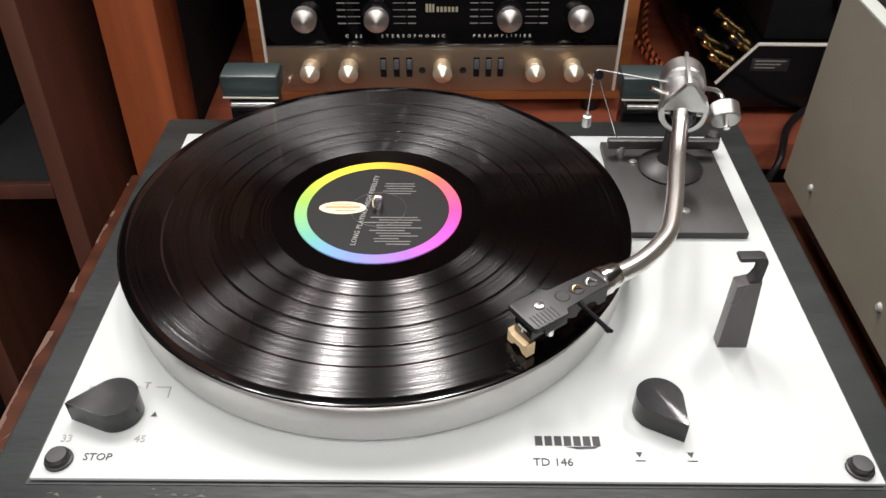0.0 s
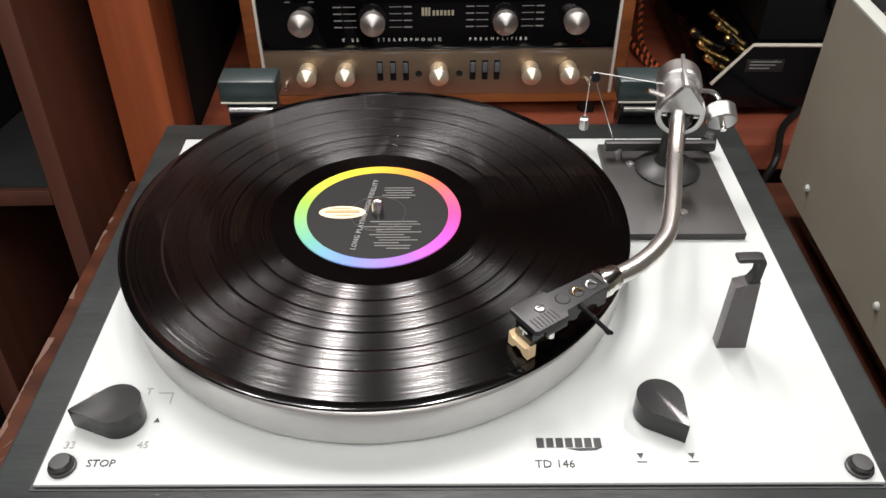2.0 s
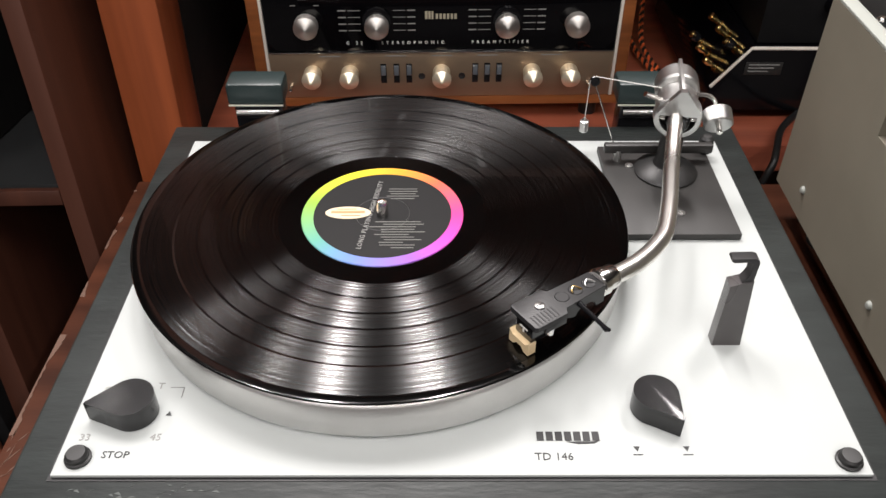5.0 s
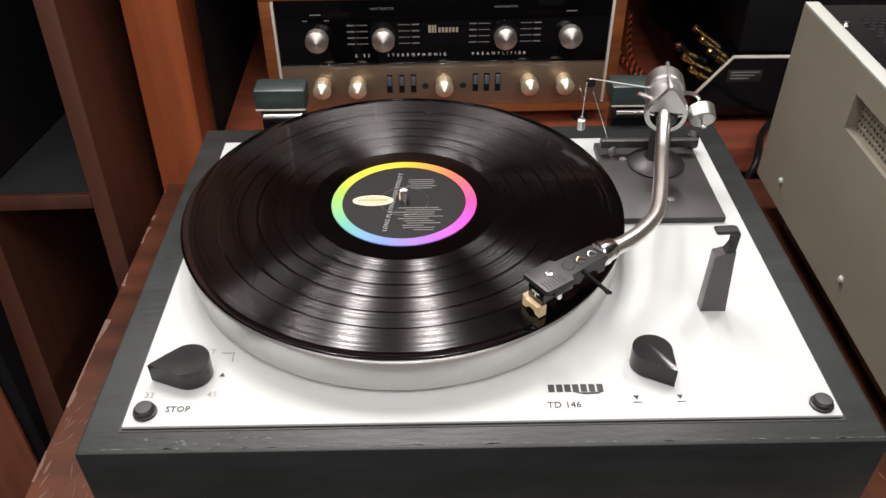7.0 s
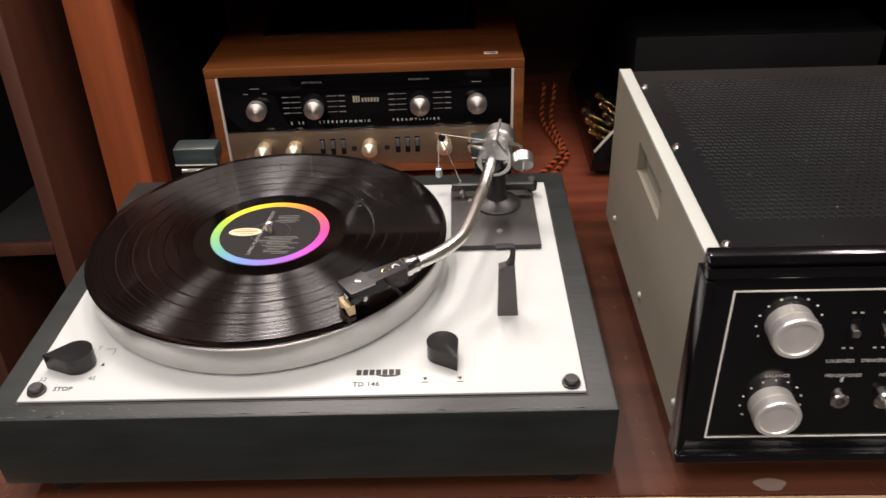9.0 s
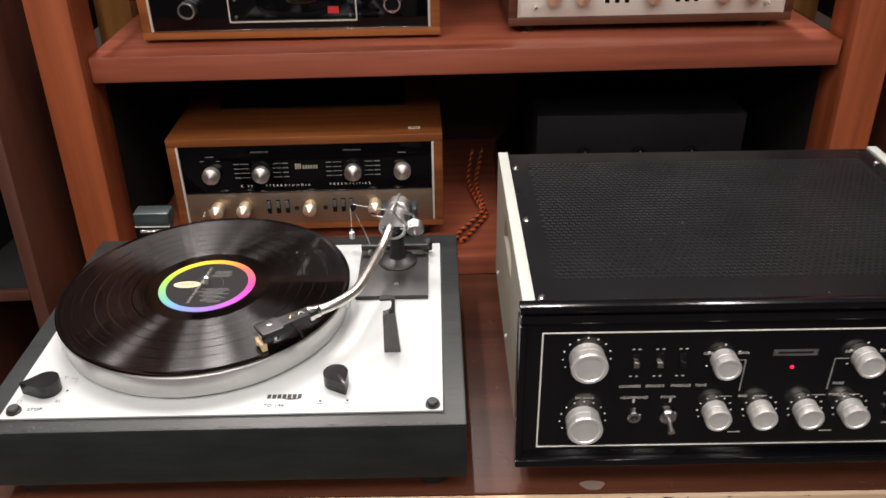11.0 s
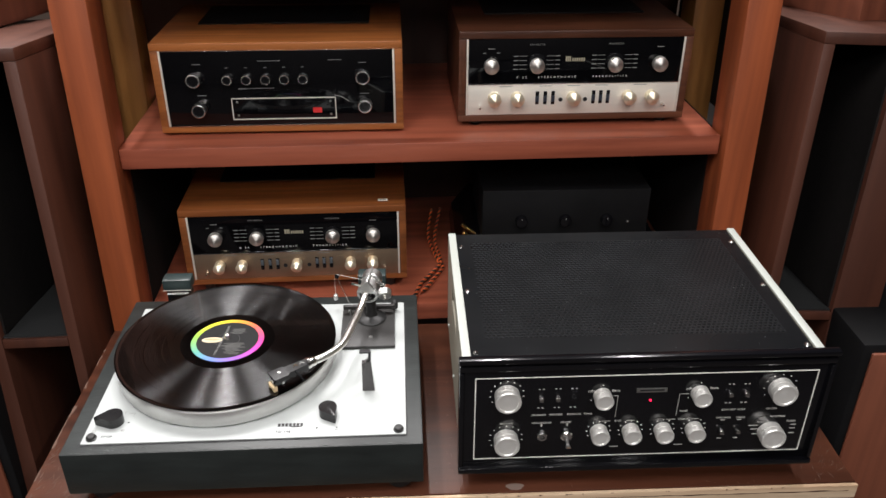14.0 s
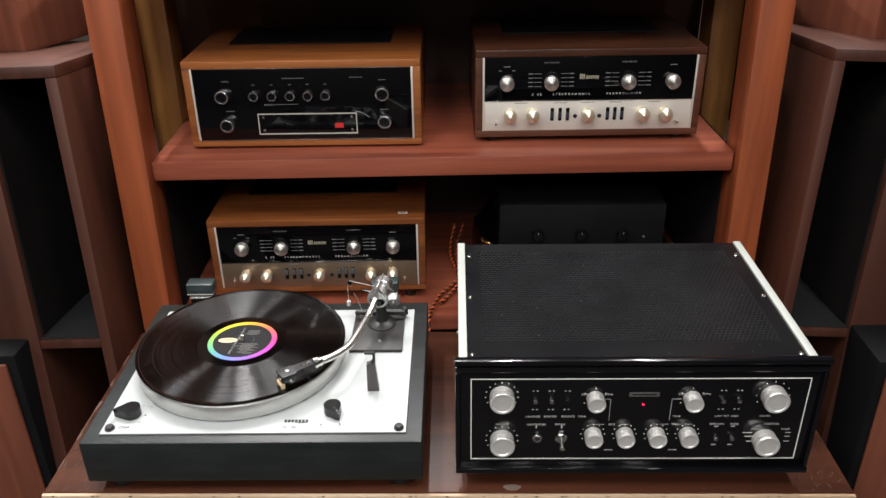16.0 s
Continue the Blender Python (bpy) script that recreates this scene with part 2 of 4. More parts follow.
solid("wall_west", box(-3.6, -3.5, -3.5, 4.0, -0.82, 2.36), pale_wall, "plain painted shop wall", "wall", "", "structure")

# ---- table ----
table = thing("display_table", "worn dark brown wooden table with a bare pale front edge", "table")
part("tabletop", box(-0.0705, 1.0105, 0.0050, 0.394, -0.022, 0.0, 0.002), table_wood, table, "scratched dark brown top")
part("front_edge", box(-0.0715, 1.0115, -0.001, 0.0047, -0.024, -0.0012, 0.0015), raw_edge, table, "chipped bare plywood edge")
part("apron", box(-0.05, 0.985, 0.012, 0.03, -0.10, -0.0225), table_wood, table)
for lx, ly in ((-0.045, 0.035), (0.94, 0.035), (-0.045, 0.33), (0.94, 0.33)):
    part("leg", box(lx, lx + 0.045, ly, ly + 0.045, -0.78, -0.0225, 0.003), table_wood, table)

# ---- shelf unit behind the table ----
SH = pose(-0.084, 0.591, 0, 0, 0, 1.7)  # inner left front corner of the unit; x along the front
unit = thing("shelf_unit", "open red-brown stained wooden shelf unit with square posts", "shelf", m=SH)
for px, py, lean, mt in ((-0.0600, -0.024, 1.3, red_wood_z), (1.0945, -0.020, -1.2, red_wood_z), (-0.0620, 0.232, 0.9, yellow_wood), (1.0975, 0.232, -0.9, yellow_wood)):
    part("post", box(px, px + 0.060, py, py + 0.075, -0.78, 0.66, 0.003, m=Matrix.Rotation(radians(lean), 4, "Y")), mt, unit)
part("shelf", box(0.0055, 1.0870, 0.0, 0.495, 0.207, 0.245, 0.003), red_wood_x, unit)
part("shelf", box(-0.0005, 1.0945, 0.0, 0.495, -0.135, -0.098, 0.003), red_wood_x, unit)
part("shelf", box(0.001, 1.092, 0.0, 0.495, 0.565, 0.603, 0.003), red_wood_x, unit)
part("back_panel", box(-0.068, 1.152, 0.497, 0.507, -0.78, 0.66), dark_side, unit, "dark cloth-covered back panel")
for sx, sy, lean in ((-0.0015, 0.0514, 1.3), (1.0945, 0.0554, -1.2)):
    part("side_panel", box(sx, sx + 0.0015, sy, 0.4965, -0.78, 0.2200, m=Matrix.Rotation(radians(lean), 4, "Y")), dark_gap, unit, "added near-black sheet at the side")
# upper sides are really open: added black sheets stand in for the darkness beyond
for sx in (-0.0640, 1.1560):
    part("side_panel", box(sx, sx + 0.0015, 0.0560, 0.4965, 0.226, 0.66), dark_gap, unit, "added near-black sheet at the side")


# ---- leaning open cabinets at both sides ----
def side_cabinet(m, label, lift=0.0):
    """An upright open-fronted cabinet; x runs from the inner edge outwards, y back, z along its height."""
    c = thing("side_cabinet", label, "cabinet", "cabinets beside the shelf", m=m)
    w, d, low, high = 0.225, 0.36, -0.72, 0.453
    o = 0.135
    t = 0.020
    part("side_panel", box(0, t, 0, d, low, high - t - 0.0005, 0.001), brown_wood, c)
    part("side_panel", box(o, w, 0, d, low, high - t - 0.0005, 0.001), brown_wood, c)
    part("top_panel", box(0, w, 0, d, high - t, high, 0.001), brown_wood, c)
    part("bottom_panel", box(t + 0.0005, o - 0.0005, 0, d, low, low + t), brown_wood, c)
    part("rail", box(t + 0.0005, o - 0.0005, 0, d - 0.012, -0.083 + lift, -0.066 + lift, 0.001), brown_wood, c)
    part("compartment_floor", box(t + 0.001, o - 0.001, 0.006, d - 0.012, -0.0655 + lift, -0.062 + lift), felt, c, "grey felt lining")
    part("back_panel", box(t + 0.0005, o - 0.0005, d - 0.01, d, low + t, high - t - 0.0005), dark_gap, c, "near-black back")
    # near-black sheets over both inner sides of the compartment
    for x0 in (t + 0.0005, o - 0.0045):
        part("lining", box(x0, x0 + 0.004, 0.012, d - 0.012, -0.060 + lift, high - t - 0.002), dark_gap, c, "near-black inner sheet")
    return c


side_cabinet(Matrix.Translation((-0.1585, 0.4516, 0)) @ Matrix.Rotation(radians(-1.5), 4, "Y") @ Matrix.Rotation(radians(-6.2), 4, "X") @ Matrix.Diagonal((-1, 1, 1, 1)),
             "tall brown open-fronted cabinet, near-black inside, leaning back beside the shelf", 0.017)
side_cabinet(Matrix.Translation((1.102, 0.5183, 0)) @ Matrix.Rotation(radians(2.3), 4, "Y") @ Matrix.Rotation(radians(-4.7), 4, "X"),
             "tall brown open-fronted cabinet, near-black inside, leaning back beside the shelf", -0.005)



# ---- turntable on the table ----
def teardrop(cx, cy, r, tx, ty, ribs=0, n=56):
    """Plan of a round knob drawn out to a tip."""
    tip, c = Vector((tx, ty)), Vector((cx, cy))
    d = tip - c
    a0 = math.atan2(d.y, d.x)
    half = math.acos(r / d.length)
    out = []
    for i in range(n + 1):
        a = a0 + half + (2 * math.pi - 2 * half) * i / n
        rr = r
        out.append((cx + rr * math.cos(a), cy + rr * math.sin(a)))
    for k in range(1, 17):
        p = Vector(out[n]).lerp(tip, k / 16)
        s = ribs if k % 2 and k > 6 else 0
        out.append((p.x + s * 0.7, p.y - s * 0.7))
    first = Vector(out[0])
    for k in range(1, 16):
        p = tip.lerp(first, k / 16)
        s = ribs if k % 2 and k < 10 else 0
        out.append((p.x - s * 0.7, p.y + s * 0.7))
    return out


def print_part(name, bm, mat, parent, label="", m=None):
    """Print too fine to pick apart."""
    return tagged(part(name, bm, mat, parent, label, m), kind="stuff")


def bars(rects, z0=0.0, z1=0.00025, bm=None):
    """Small flat bars (x, y, width, height) in one mesh."""
    bm = bm or bmesh.new()
    for x, y, w, h in rects:
        box(x - w / 2, x + w / 2, y - h / 2, y + h / 2, z0, z1, bm=bm)
    return bm


UP = Matrix.Rotation(radians(90), 4, "X")  # stands a flat mesh up, facing the front


def front(x, y, z):
    return Matrix.Translation((x, y, z)) @ UP


DECK = Matrix.Translation((0.21, 0.0232, 0)) @ Matrix.Rotation(radians(0.5), 4, "Z") @ Matrix.Translation((-0.21, -0.02, 0))
deck = thing("turntable", "black-plinth record turntable with pale silver top plate on dark table", "turntable", m=DECK)
plinth = part("plinth", box(-0.004, 0.441, 0.0015, 0.348, 0.020, 0.085, 0.0022), black_wood, deck, "black stained wooden plinth with scuffed edge")
for fx, fy in ((0.03, 0.03), (0.41, 0.03), (0.03, 0.30), (0.41, 0.30)):
    part("foot", cyl(0.016, 0.0205, Matrix.Translation((fx, fy, 0)), 24, 0.014), rubber, deck)
part("plate_gap", box(0.0160, 0.4218, 0.0162, 0.3235, 0.0851, 0.0854), black_ink, deck)
part("top_plate", box(0.0178, 0.420, 0.018, 0.3215, 0.0855, 0.0876, 0.0005), plate_paint, deck, "pale silver metal top plate")
PX, PY = 0.1722, 0.1870
PC = Matrix.Translation((PX, PY, 0))
part("platter", lathe([(0.02, 0.0895), (0.140, 0.0895), (0.1455, 0.0905), (0.1487, 0.0913), (0.1492, 0.0922), (0.1492, 0.1120), (0.1488, 0.1132), (0.1478, 0.1141), (0.1455, 0.1145), (0.02, 0.1145)], 160), alu, deck, "turned aluminium platter", PC)
part("platter_mat", lathe([(0, 0.1146), (0.1462, 0.1146), (0.1470, 0.1152), (0.1464, 0.1164), (0, 0.1164)], 96), rubber, deck, "black rubber mat", PC)
part("spindle", lathe([(0.0036, 0.112), (0.0036, 0.1265), (0.0030, 0.1285), (0.0015, 0.1295), (0, 0.1297)], 24), chrome, deck, "polished spindle", PC)

arm_board = part("arm_board", box(0.3265, 0.406, 0.199, 0.3055, 0.0877, 0.0928, 0.0006), grey_board, deck, "dark grey tonearm board")
for sx, sy in ((0.3705, 0.2215), (0.3455, 0.279)):
    part("screw", lathe([(0.0, 0.0946), (0.0012, 0.0946), (0.0016, 0.0938), (0.0028, 0.0938), (0.0030, 0.0928)], 16), satin, arm_board, "", Matrix.Translation((sx, sy, 0)))
AX, AY = 0.3705, 0.272
part("arm_base", lathe([(0.0, 0.0950), (0.0218, 0.0930), (0.0226, 0.0942), (0.0200, 0.0966), (0.0100, 0.1000), (0.0085, 0.1040), (0.0078, 0.1250), (0.0, 0.1252)], 40), rubber, deck, "black flared arm pillar", Matrix.Translation((AX, AY, 0)))
part("collar", lathe([(0.0, 0.1250), (0.0098, 0.1250), (0.0104, 0.1256), (0.0104, 0.1300), (0.0098, 0.1308), (0.0, 0.1308)], 32), chrome, deck, "", Matrix.Translation((AX, AY + 0.006, 0)))
lift = part("lift_bar", box(0.3275, 0.4065, 0.2845, 0.2905, 0.0995, 0.1065, 0.0012), grey_board, deck, "black cueing bar")
part("knob", lathe([(0, 0.0928), (0.0052, 0.0928), (0.0056, 0.0990), (0.0050, 0.1040), (0.0030, 0.1060), (0, 0.1064)], 24), rubber, lift, "", Matrix.Translation((0.4055, 0.299, 0)))
part("stem", cyl(0.003, 0.009, Matrix.Translation((0.338, 0.287, 0.0926)), 16), satin, lift)

wear_rng = random.Random(8)
wear = bmesh.new()
for i in range(70):
    x, l, w = wear_rng.uniform(0.0, 0.436), wear_rng.uniform(0.001, 0.009), wear_rng.uniform(0.0003, 0.0011)
    prism([(x, 0.0042), (x + l * 0.3, 0.0042 + w), (x + l * 0.7, 0.0042 + w * 0.6), (x + l, 0.0042)], 0.08505, 0.0852, bm=wear)
for i in range(26):
    x, y, l, a = wear_rng.uniform(0.02, 0.10), wear_rng.uniform(0.006, 0.014), wear_rng.uniform(0.001, 0.005), wear_rng.uniform(-0.4, 0.6)
    prism([(x, y), (x + l * math.cos(a), y + l * math.sin(a)), (x + l * 0.5, y + l * 0.25)], 0.08505, 0.0852, bm=wear)
tagged(part("edge_wear", wear, material("worn_grey_wood", (0.060, 0.068, 0.064), 0.6), plinth, "pale rubbed marks"), kind="stuff")

# tonearm: curved tube, pivot housing, weights
tube = part("arm_tube", sweep(spline([(0.2990, 0.1078, 0.1365), (0.3085, 0.1138, 0.1367), (0.3172, 0.1207, 0.1370), (0.3268, 0.1312, 0.1372), (0.3358, 0.1452, 0.1376), (0.3440, 0.1715, 0.1384), (0.3508, 0.1995, 0.1392), (0.3570, 0.2240, 0.1405), (0.3655, 0.2590, 0.1485)], 8), 0.0050, 24), material("polished_tube", (0.80, 0.78, 0.74), 0.30, 1.0, 0.05, 60), deck, "bent polished tonearm tube")
ad = Vector((0.17, 0.985, 0)).normalized()
AM = Matrix.Translation((0.367, 0.2575, 0.1452)) @ ad.to_track_quat("Z", "Y").to_matrix().to_4x4()
housing = part("pivot_housing", lathe([(0.0122, 0.0), (0.0150, 0.0), (0.0160, 0.0010), (0.0160, 0.0075), (0.0150, 0.0085), (0.0142, 0.0090), (0.0142, 0.0240), (0.0132, 0.0252), (0.0090, 0.0252), (0.0090, 0.0130), (0.0122, 0.0110), (0.0122, 0.0)], 56), satin, deck, "satin metal tonearm pivot housing", AM)
part("yoke", prism([(-0.0145, 0.0045), (0.0145, 0.0045), (0.0135, 0.0075), (0.0022, 0.0222), (-0.0022, 0.0222), (-0.0135, 0.0075)], -0.0055, 0.0005, 0.0010), satin, housing)
part("sleeve", lathe([(0, 0.012), (0.0084, 0.012), (0.0084, -0.001), (0.0074, -0.0045), (0.0054, -0.007), (0, -0.0069)], 32), black_plastic, housing, "black arm sleeve", Matrix.Translation((0, -0.0012, 0)))
part("bearing_pin", sweep([(-0.0122, -0.002, 0.004), (0.0122, -0.002, 0.004)], 0.0022, 12), chrome, housing)
part("balance_weight", lathe([(0, 0.0256), (0.0138, 0.0256), (0.0150, 0.0270), (0.0150, 0.0420), (0.0138, 0.0432), (0, 0.0432)], 48), satin, housing, "ribbed counterweight drum", Matrix.Translation((0, 0.0045, 0)))
part("ridge", box(-0.0012, 0.0012, 0.0140, 0.0222, -0.002, 0.044, 0.0005), satin, housing)
part("pin", sweep([(0.356, 0.266, 0.1545), (0.3435, 0.262, 0.1612)], 0.0018, 12), chrome, deck)
side_weight = part("side_weight", lathe([(0, 0), (0.0088, 0), (0.0097, 0.0008), (0.0097, 0.0105), (0.0088, 0.0115), (0, 0.0115)], 40), satin, deck, "small silver side weight", Matrix.Translation((0.3925, 0.2500, 0.1440)) @ Matrix.Rotation(radians(-62), 4, "X"))
part("rod", sweep(spline([(0.380, 0.270, 0.1565), (0.388, 0.269, 0.1560), (0.392, 0.266, 0.1535), (0.3925, 0.260, 0.1490)], 4), 0.0015, 10), chrome, deck)
part("stud", sweep([(0.3925, 0.2500, 0.1440), (0.3925, 0.2450, 0.1414)], 0.0019, 10), chrome, deck)
# side-pull thread with its weight
part("thread_post", sweep([(0.3395, 0.3010, 0.0925), (0.3195, 0.3085, 0.1430)], 0.0005, 8), chrome, deck)
part("pulley", lathe([(0.0, -0.0015), (0.0034, -0.0015), (0.0026, 0), (0.0034, 0.0015), (0, 0.0015)], 20), black_plastic, deck, "", Matrix.Translation((0.3190, 0.3090, 0.1455)) @ Matrix.Rotation(radians(80), 4, "X"))
part("thread", sweep([(0.366, 0.280, 0.1545), (0.3190, 0.3090, 0.1492), (0.3155, 0.3090, 0.1455), (0.3150, 0.3090, 0.1140)], 0.00022, 6), white_ink, deck)
part("thread_weight", lathe([(0, 0), (0.0030, 0), (0.0034, 0.0006), (0.0034, 0.0086), (0.0020, 0.0092), (0.0010, 0.0115), (0, 0.0116)], 24), satin, deck, "tiny hanging weight", Matrix.Translation((0.3150, 0.3090, 0.1040)))

# head shell and cartridge, x along the shell towards its tip
HS = Matrix.Translation((0.2908, 0.1026, 0.1377)) @ Matrix.Rotation(math.atan2(-0.576, -0.8175), 4, "Z")
shell = part("head_shell", prism([(0, -0.0068), (0.0285, -0.0070), (0.0300, -0.0108), (0.0490, -0.0108), (0.0505, -0.0096), (0.0505, 0.0096), (0.0490, 0.0108), (0.0300, 0.0108), (0.0285, 0.0070), (0, 0.0068)], -0.0002, 0.0028, 0.0005), shell_grey, deck, "black slotted head shell", HS)
for y0 in (-0.0067, 0.0047):
    # deep cheeks of the neck, cut away in an arch
    arch = [(0.0, -0.0085), (0.0050, -0.0085)] + [(0.0125 - 0.0072 * math.cos(math.pi * k / 8), -0.0085 + 0.0052 * math.sin(math.pi * k / 8)) for k in range(9)] + [(0.0215, -0.0082), (0.0300, -0.0048), (0.0300, -0.0003), (0.0, -0.0003)]
    part("shell_rail", prism(arch, y0, y0 + 0.0020, 0, Matrix(((1, 0, 0, 0), (0, 0, 1, 0), (0, 1, 0, 0), (0, 0, 0, 1)))), shell_grey, shell)
part("shell_end", box(0.0, 0.0040, -0.0046, 0.0046, -0.0085, -0.0003), shell_grey, shell)
for y0 in (-0.0107, 0.0089):
    part("shell_rail", box(0.0302, 0.0440, y0, y0 + 0.0018, -0.0042, -0.0003, 0.0003), shell_grey, shell)
for i, hx in enumerate((0.0062, 0.0154, 0.0247)):
    part("hole", lathe([(0, 0.0029), (0.0034, 0.0029), (0.0037, 0.0031), (0.0039, 0.0028)], 28), black_ink, shell, "", Matrix.Translation((hx, 0, 0)))
    if i < 2:
        part("wire", sweep(spline([(hx - 0.0030, 0.0016, 0.0031), (hx, -0.0012, 0.0044), (hx + 0.0024, -0.0002, 0.0036), (hx + 0.0030, 0.0014, 0.0031)], 4), 0.0005, 6), gold if i else satin, shell)
for k in range(7):
    part("slot", box(0.0340 + k * 0.0022, 0.0349 + k * 0.0022, 0.0022, 0.0094, 0.0028, 0.00295), black_ink, shell)
part("screw", lathe([(0, 0.0040), (0.0018, 0.0040), (0.0026, 0.0036), (0.0028, 0.0028)], 20), satin, shell, "slotted screw head", Matrix.Translation((0.0386, -0.0012, 0)))
part("screw_slot", box(0.0362, 0.0410, -0.0015, -0.0009, 0.0040, 0.00415), black_ink, shell)
part("finger_lift", sweep([(0.0190, 0.0066, 0.0006), (0.0192, 0.0120, 0.0004), (0.0193, 0.0240, -0.0006), (0.0194, 0.0278, -0.0010), (0.0194, 0.0296, 0.0002)], [0.0017, 0.0012, 0.0012, 0.0016, 0.0010], 10), black_plastic, shell)
cart = part("cartridge", box(0.0330, 0.0492, -0.0066, 0.0066, -0.0120, -0.0004, 0.0008), black_plastic, shell, "black cartridge with cream nose")
part("nose", prism([(-0.0075, -0.0180), (-0.0042, -0.0180), (-0.0018, -0.0155), (0.0018, -0.0155), (0.0042, -0.0180), (0.0075, -0.0180), (0.0075, -0.0098), (0.0050, -0.0122), (-0.0050, -0.0122), (-0.0075, -0.0098)], 0.0, 0.0050, 0, Matrix(((0, 0, 1, 0.0470), (1, 0, 0, 0), (0, 1, 0, 0), (0, 0, 0, 1)))), material("cream_plastic", (0.72, 0.55, 0.33), 0.4), cart, "cream plastic stylus guard")
part("emblem", bars([(0.0, -0.005, 0.006, 0.0010), (0.0, -0.0062, 0.0010, 0.0034)]), white_ink, cart, "", Matrix(((0, 0, 1, 0.0493), (1, 0, 0, 0), (0, 1, 0, 0), (0, 0, 0, 1))))
part("mount_screw", cyl(0.0020, 0.0080, Matrix.Translation((0.0386, 0.0082, -0.0085)), 14), chrome, cart)
collar_dir = Vector((0.8175, 0.576, 0)).to_track_quat("Z", "Y").to_matrix().to_4x4()
part("locking_collar", lathe([(0.0, -0.0006), (0.0070, -0.0006), (0.0078, 0.0002), (0.0078, 0.0040), (0.0068, 0.0046), (0.0068, 0.0110), (0.0062, 0.0122), (0.0050, 0.0130), (0, 0.0130)], 36), chrome, deck, "polished locking collar", Matrix.Translation((0.2912, 0.1029, 0.1365)) @ collar_dir)

# arm rest
REST = Matrix(((1, 0, 0, 0), (0, 0, 1, 0.1130), (0, 1, 0, 0), (0, 0, 0, 1)))
rest = part("arm_rest", prism([(0.3625, 0.0876), (0.3787, 0.0876), (0.3752, 0.1362), (0.3735, 0.1350), (0.3690, 0.1344), (0.3632, 0.1325)], -0.0085, 0.0, 0.0007, REST), material("grey_plastic", (0.065, 0.060, 0.060), 0.3, 0, 0.1, 80), deck, "dark grey tapered arm rest")
part("hook", prism([(0.3752, 0.1355), (0.3757, 0.1480), (0.3748, 0.1503), (0.3725, 0.1512), (0.3612, 0.1508), (0.3606, 0.1494), (0.3622, 0.1484), (0.3708, 0.1488), (0.3722, 0.1478), (0.3724, 0.1400), (0.3712, 0.1370), (0.3690, 0.1346)], -0.0075, -0.0010, 0.0004, REST), shell_grey, rest)

# control knobs
knob_plastic = material("worn_black_plastic", (0.008, 0.0078, 0.0085), 0.22, 0, 0.2, 120, 0.05, 700)
for kx, ky, kr, tx, ty, lab in ((0.0488, 0.0560, 0.0122, 0.0262, 0.0518, "black ribbed speed selector knob"), (0.3197, 0.0588, 0.0117, 0.3302, 0.0402, "black ribbed lift knob")):
    kb = part("control_knob", prism(teardrop(kx, ky, kr, tx, ty, 0.0004), 0.0882, 0.0990), knob_plastic, deck, lab)
    part("cap", prism(teardrop(kx, ky, kr, tx, ty), 0.0991, 0.1012, 0.0005), knob_plastic, kb)
for bx_, by_ in ((0.0285, 0.0278), (0.4105, 0.0258)):
    part("button", lathe([(0.0066, 0.0877), (0.0066, 0.0890), (0.0056, 0.0894), (0.0056, 0.0915), (0.0046, 0.0928), (0, 0.0930)], 28), rubber, deck, "black rubber plug", Matrix.Translation((bx_, by_, 0)))

# printing on the plate
FLAT = 0.0878
lettering("writing", "33", 0.0058, grey_ink, deck, Matrix.Translation((0.0275, 0.0405, FLAT)))
lettering("writing", "45", 0.0058, grey_ink, deck, Matrix.Translation((0.0635, 0.0405, FLAT)))
lettering("writing", "STOP", 0.0058, black_ink, deck, Matrix.Translation((0.0462, 0.0298, FLAT)))
lettering("writing", "TD 146", 0.0062, black_ink, deck, Matrix.Translation((0.2650, 0.0285, FLAT)))
lettering("writing", "T", 0.0058, grey_ink, deck, Matrix.Translation((0.0575, 0.0745, FLAT)))
print_part("scale_line", bars([(0.0410, 0.0735, 0.0260, 0.0004), (0.0665, 0.0735, 0.0075, 0.0004), (0.0283, 0.0712, 0.0004, 0.0048), (0.0702, 0.0700, 0.0004, 0.0075)], FLAT, FLAT + 0.0002), grey_ink, deck)
wd = bars([(0.2590 + 0.0047 * i, 0.0410, 0.0036, 0.0056) for i in range(7)], FLAT, FLAT + 0.0002)
prism([(0.2720, 0.0375), (0.2780, 0.0362), (0.2860, 0.0366), (0.2895, 0.0385), (0.2860, 0.0377), (0.2780, 0.0376)], FLAT, FLAT + 0.0002, bm=wd)
print_part("maker_mark", wd, black_ink, deck, "plain black maker mark")
tri_bm = bmesh.new()
for cx, cy, s in ((0.307, 0.0335, -1), (0.332, 0.0335, -1), (0.0665, 0.0555, 1)):
    prism([(cx - 0.0016, cy - 0.0011 * s), (cx + 0.0016, cy - 0.0011 * s), (cx, cy + 0.0018 * s)], FLAT, FLAT + 0.0002, bm=tri_bm)
bars([(0.307, 0.0297, 0.005, 0.0004), (0.332, 0.0297, 0.005, 0.0004)], FLAT, FLAT + 0.0002, tri_bm)
print_part("index_mark", tri_bm, black_ink, deck)
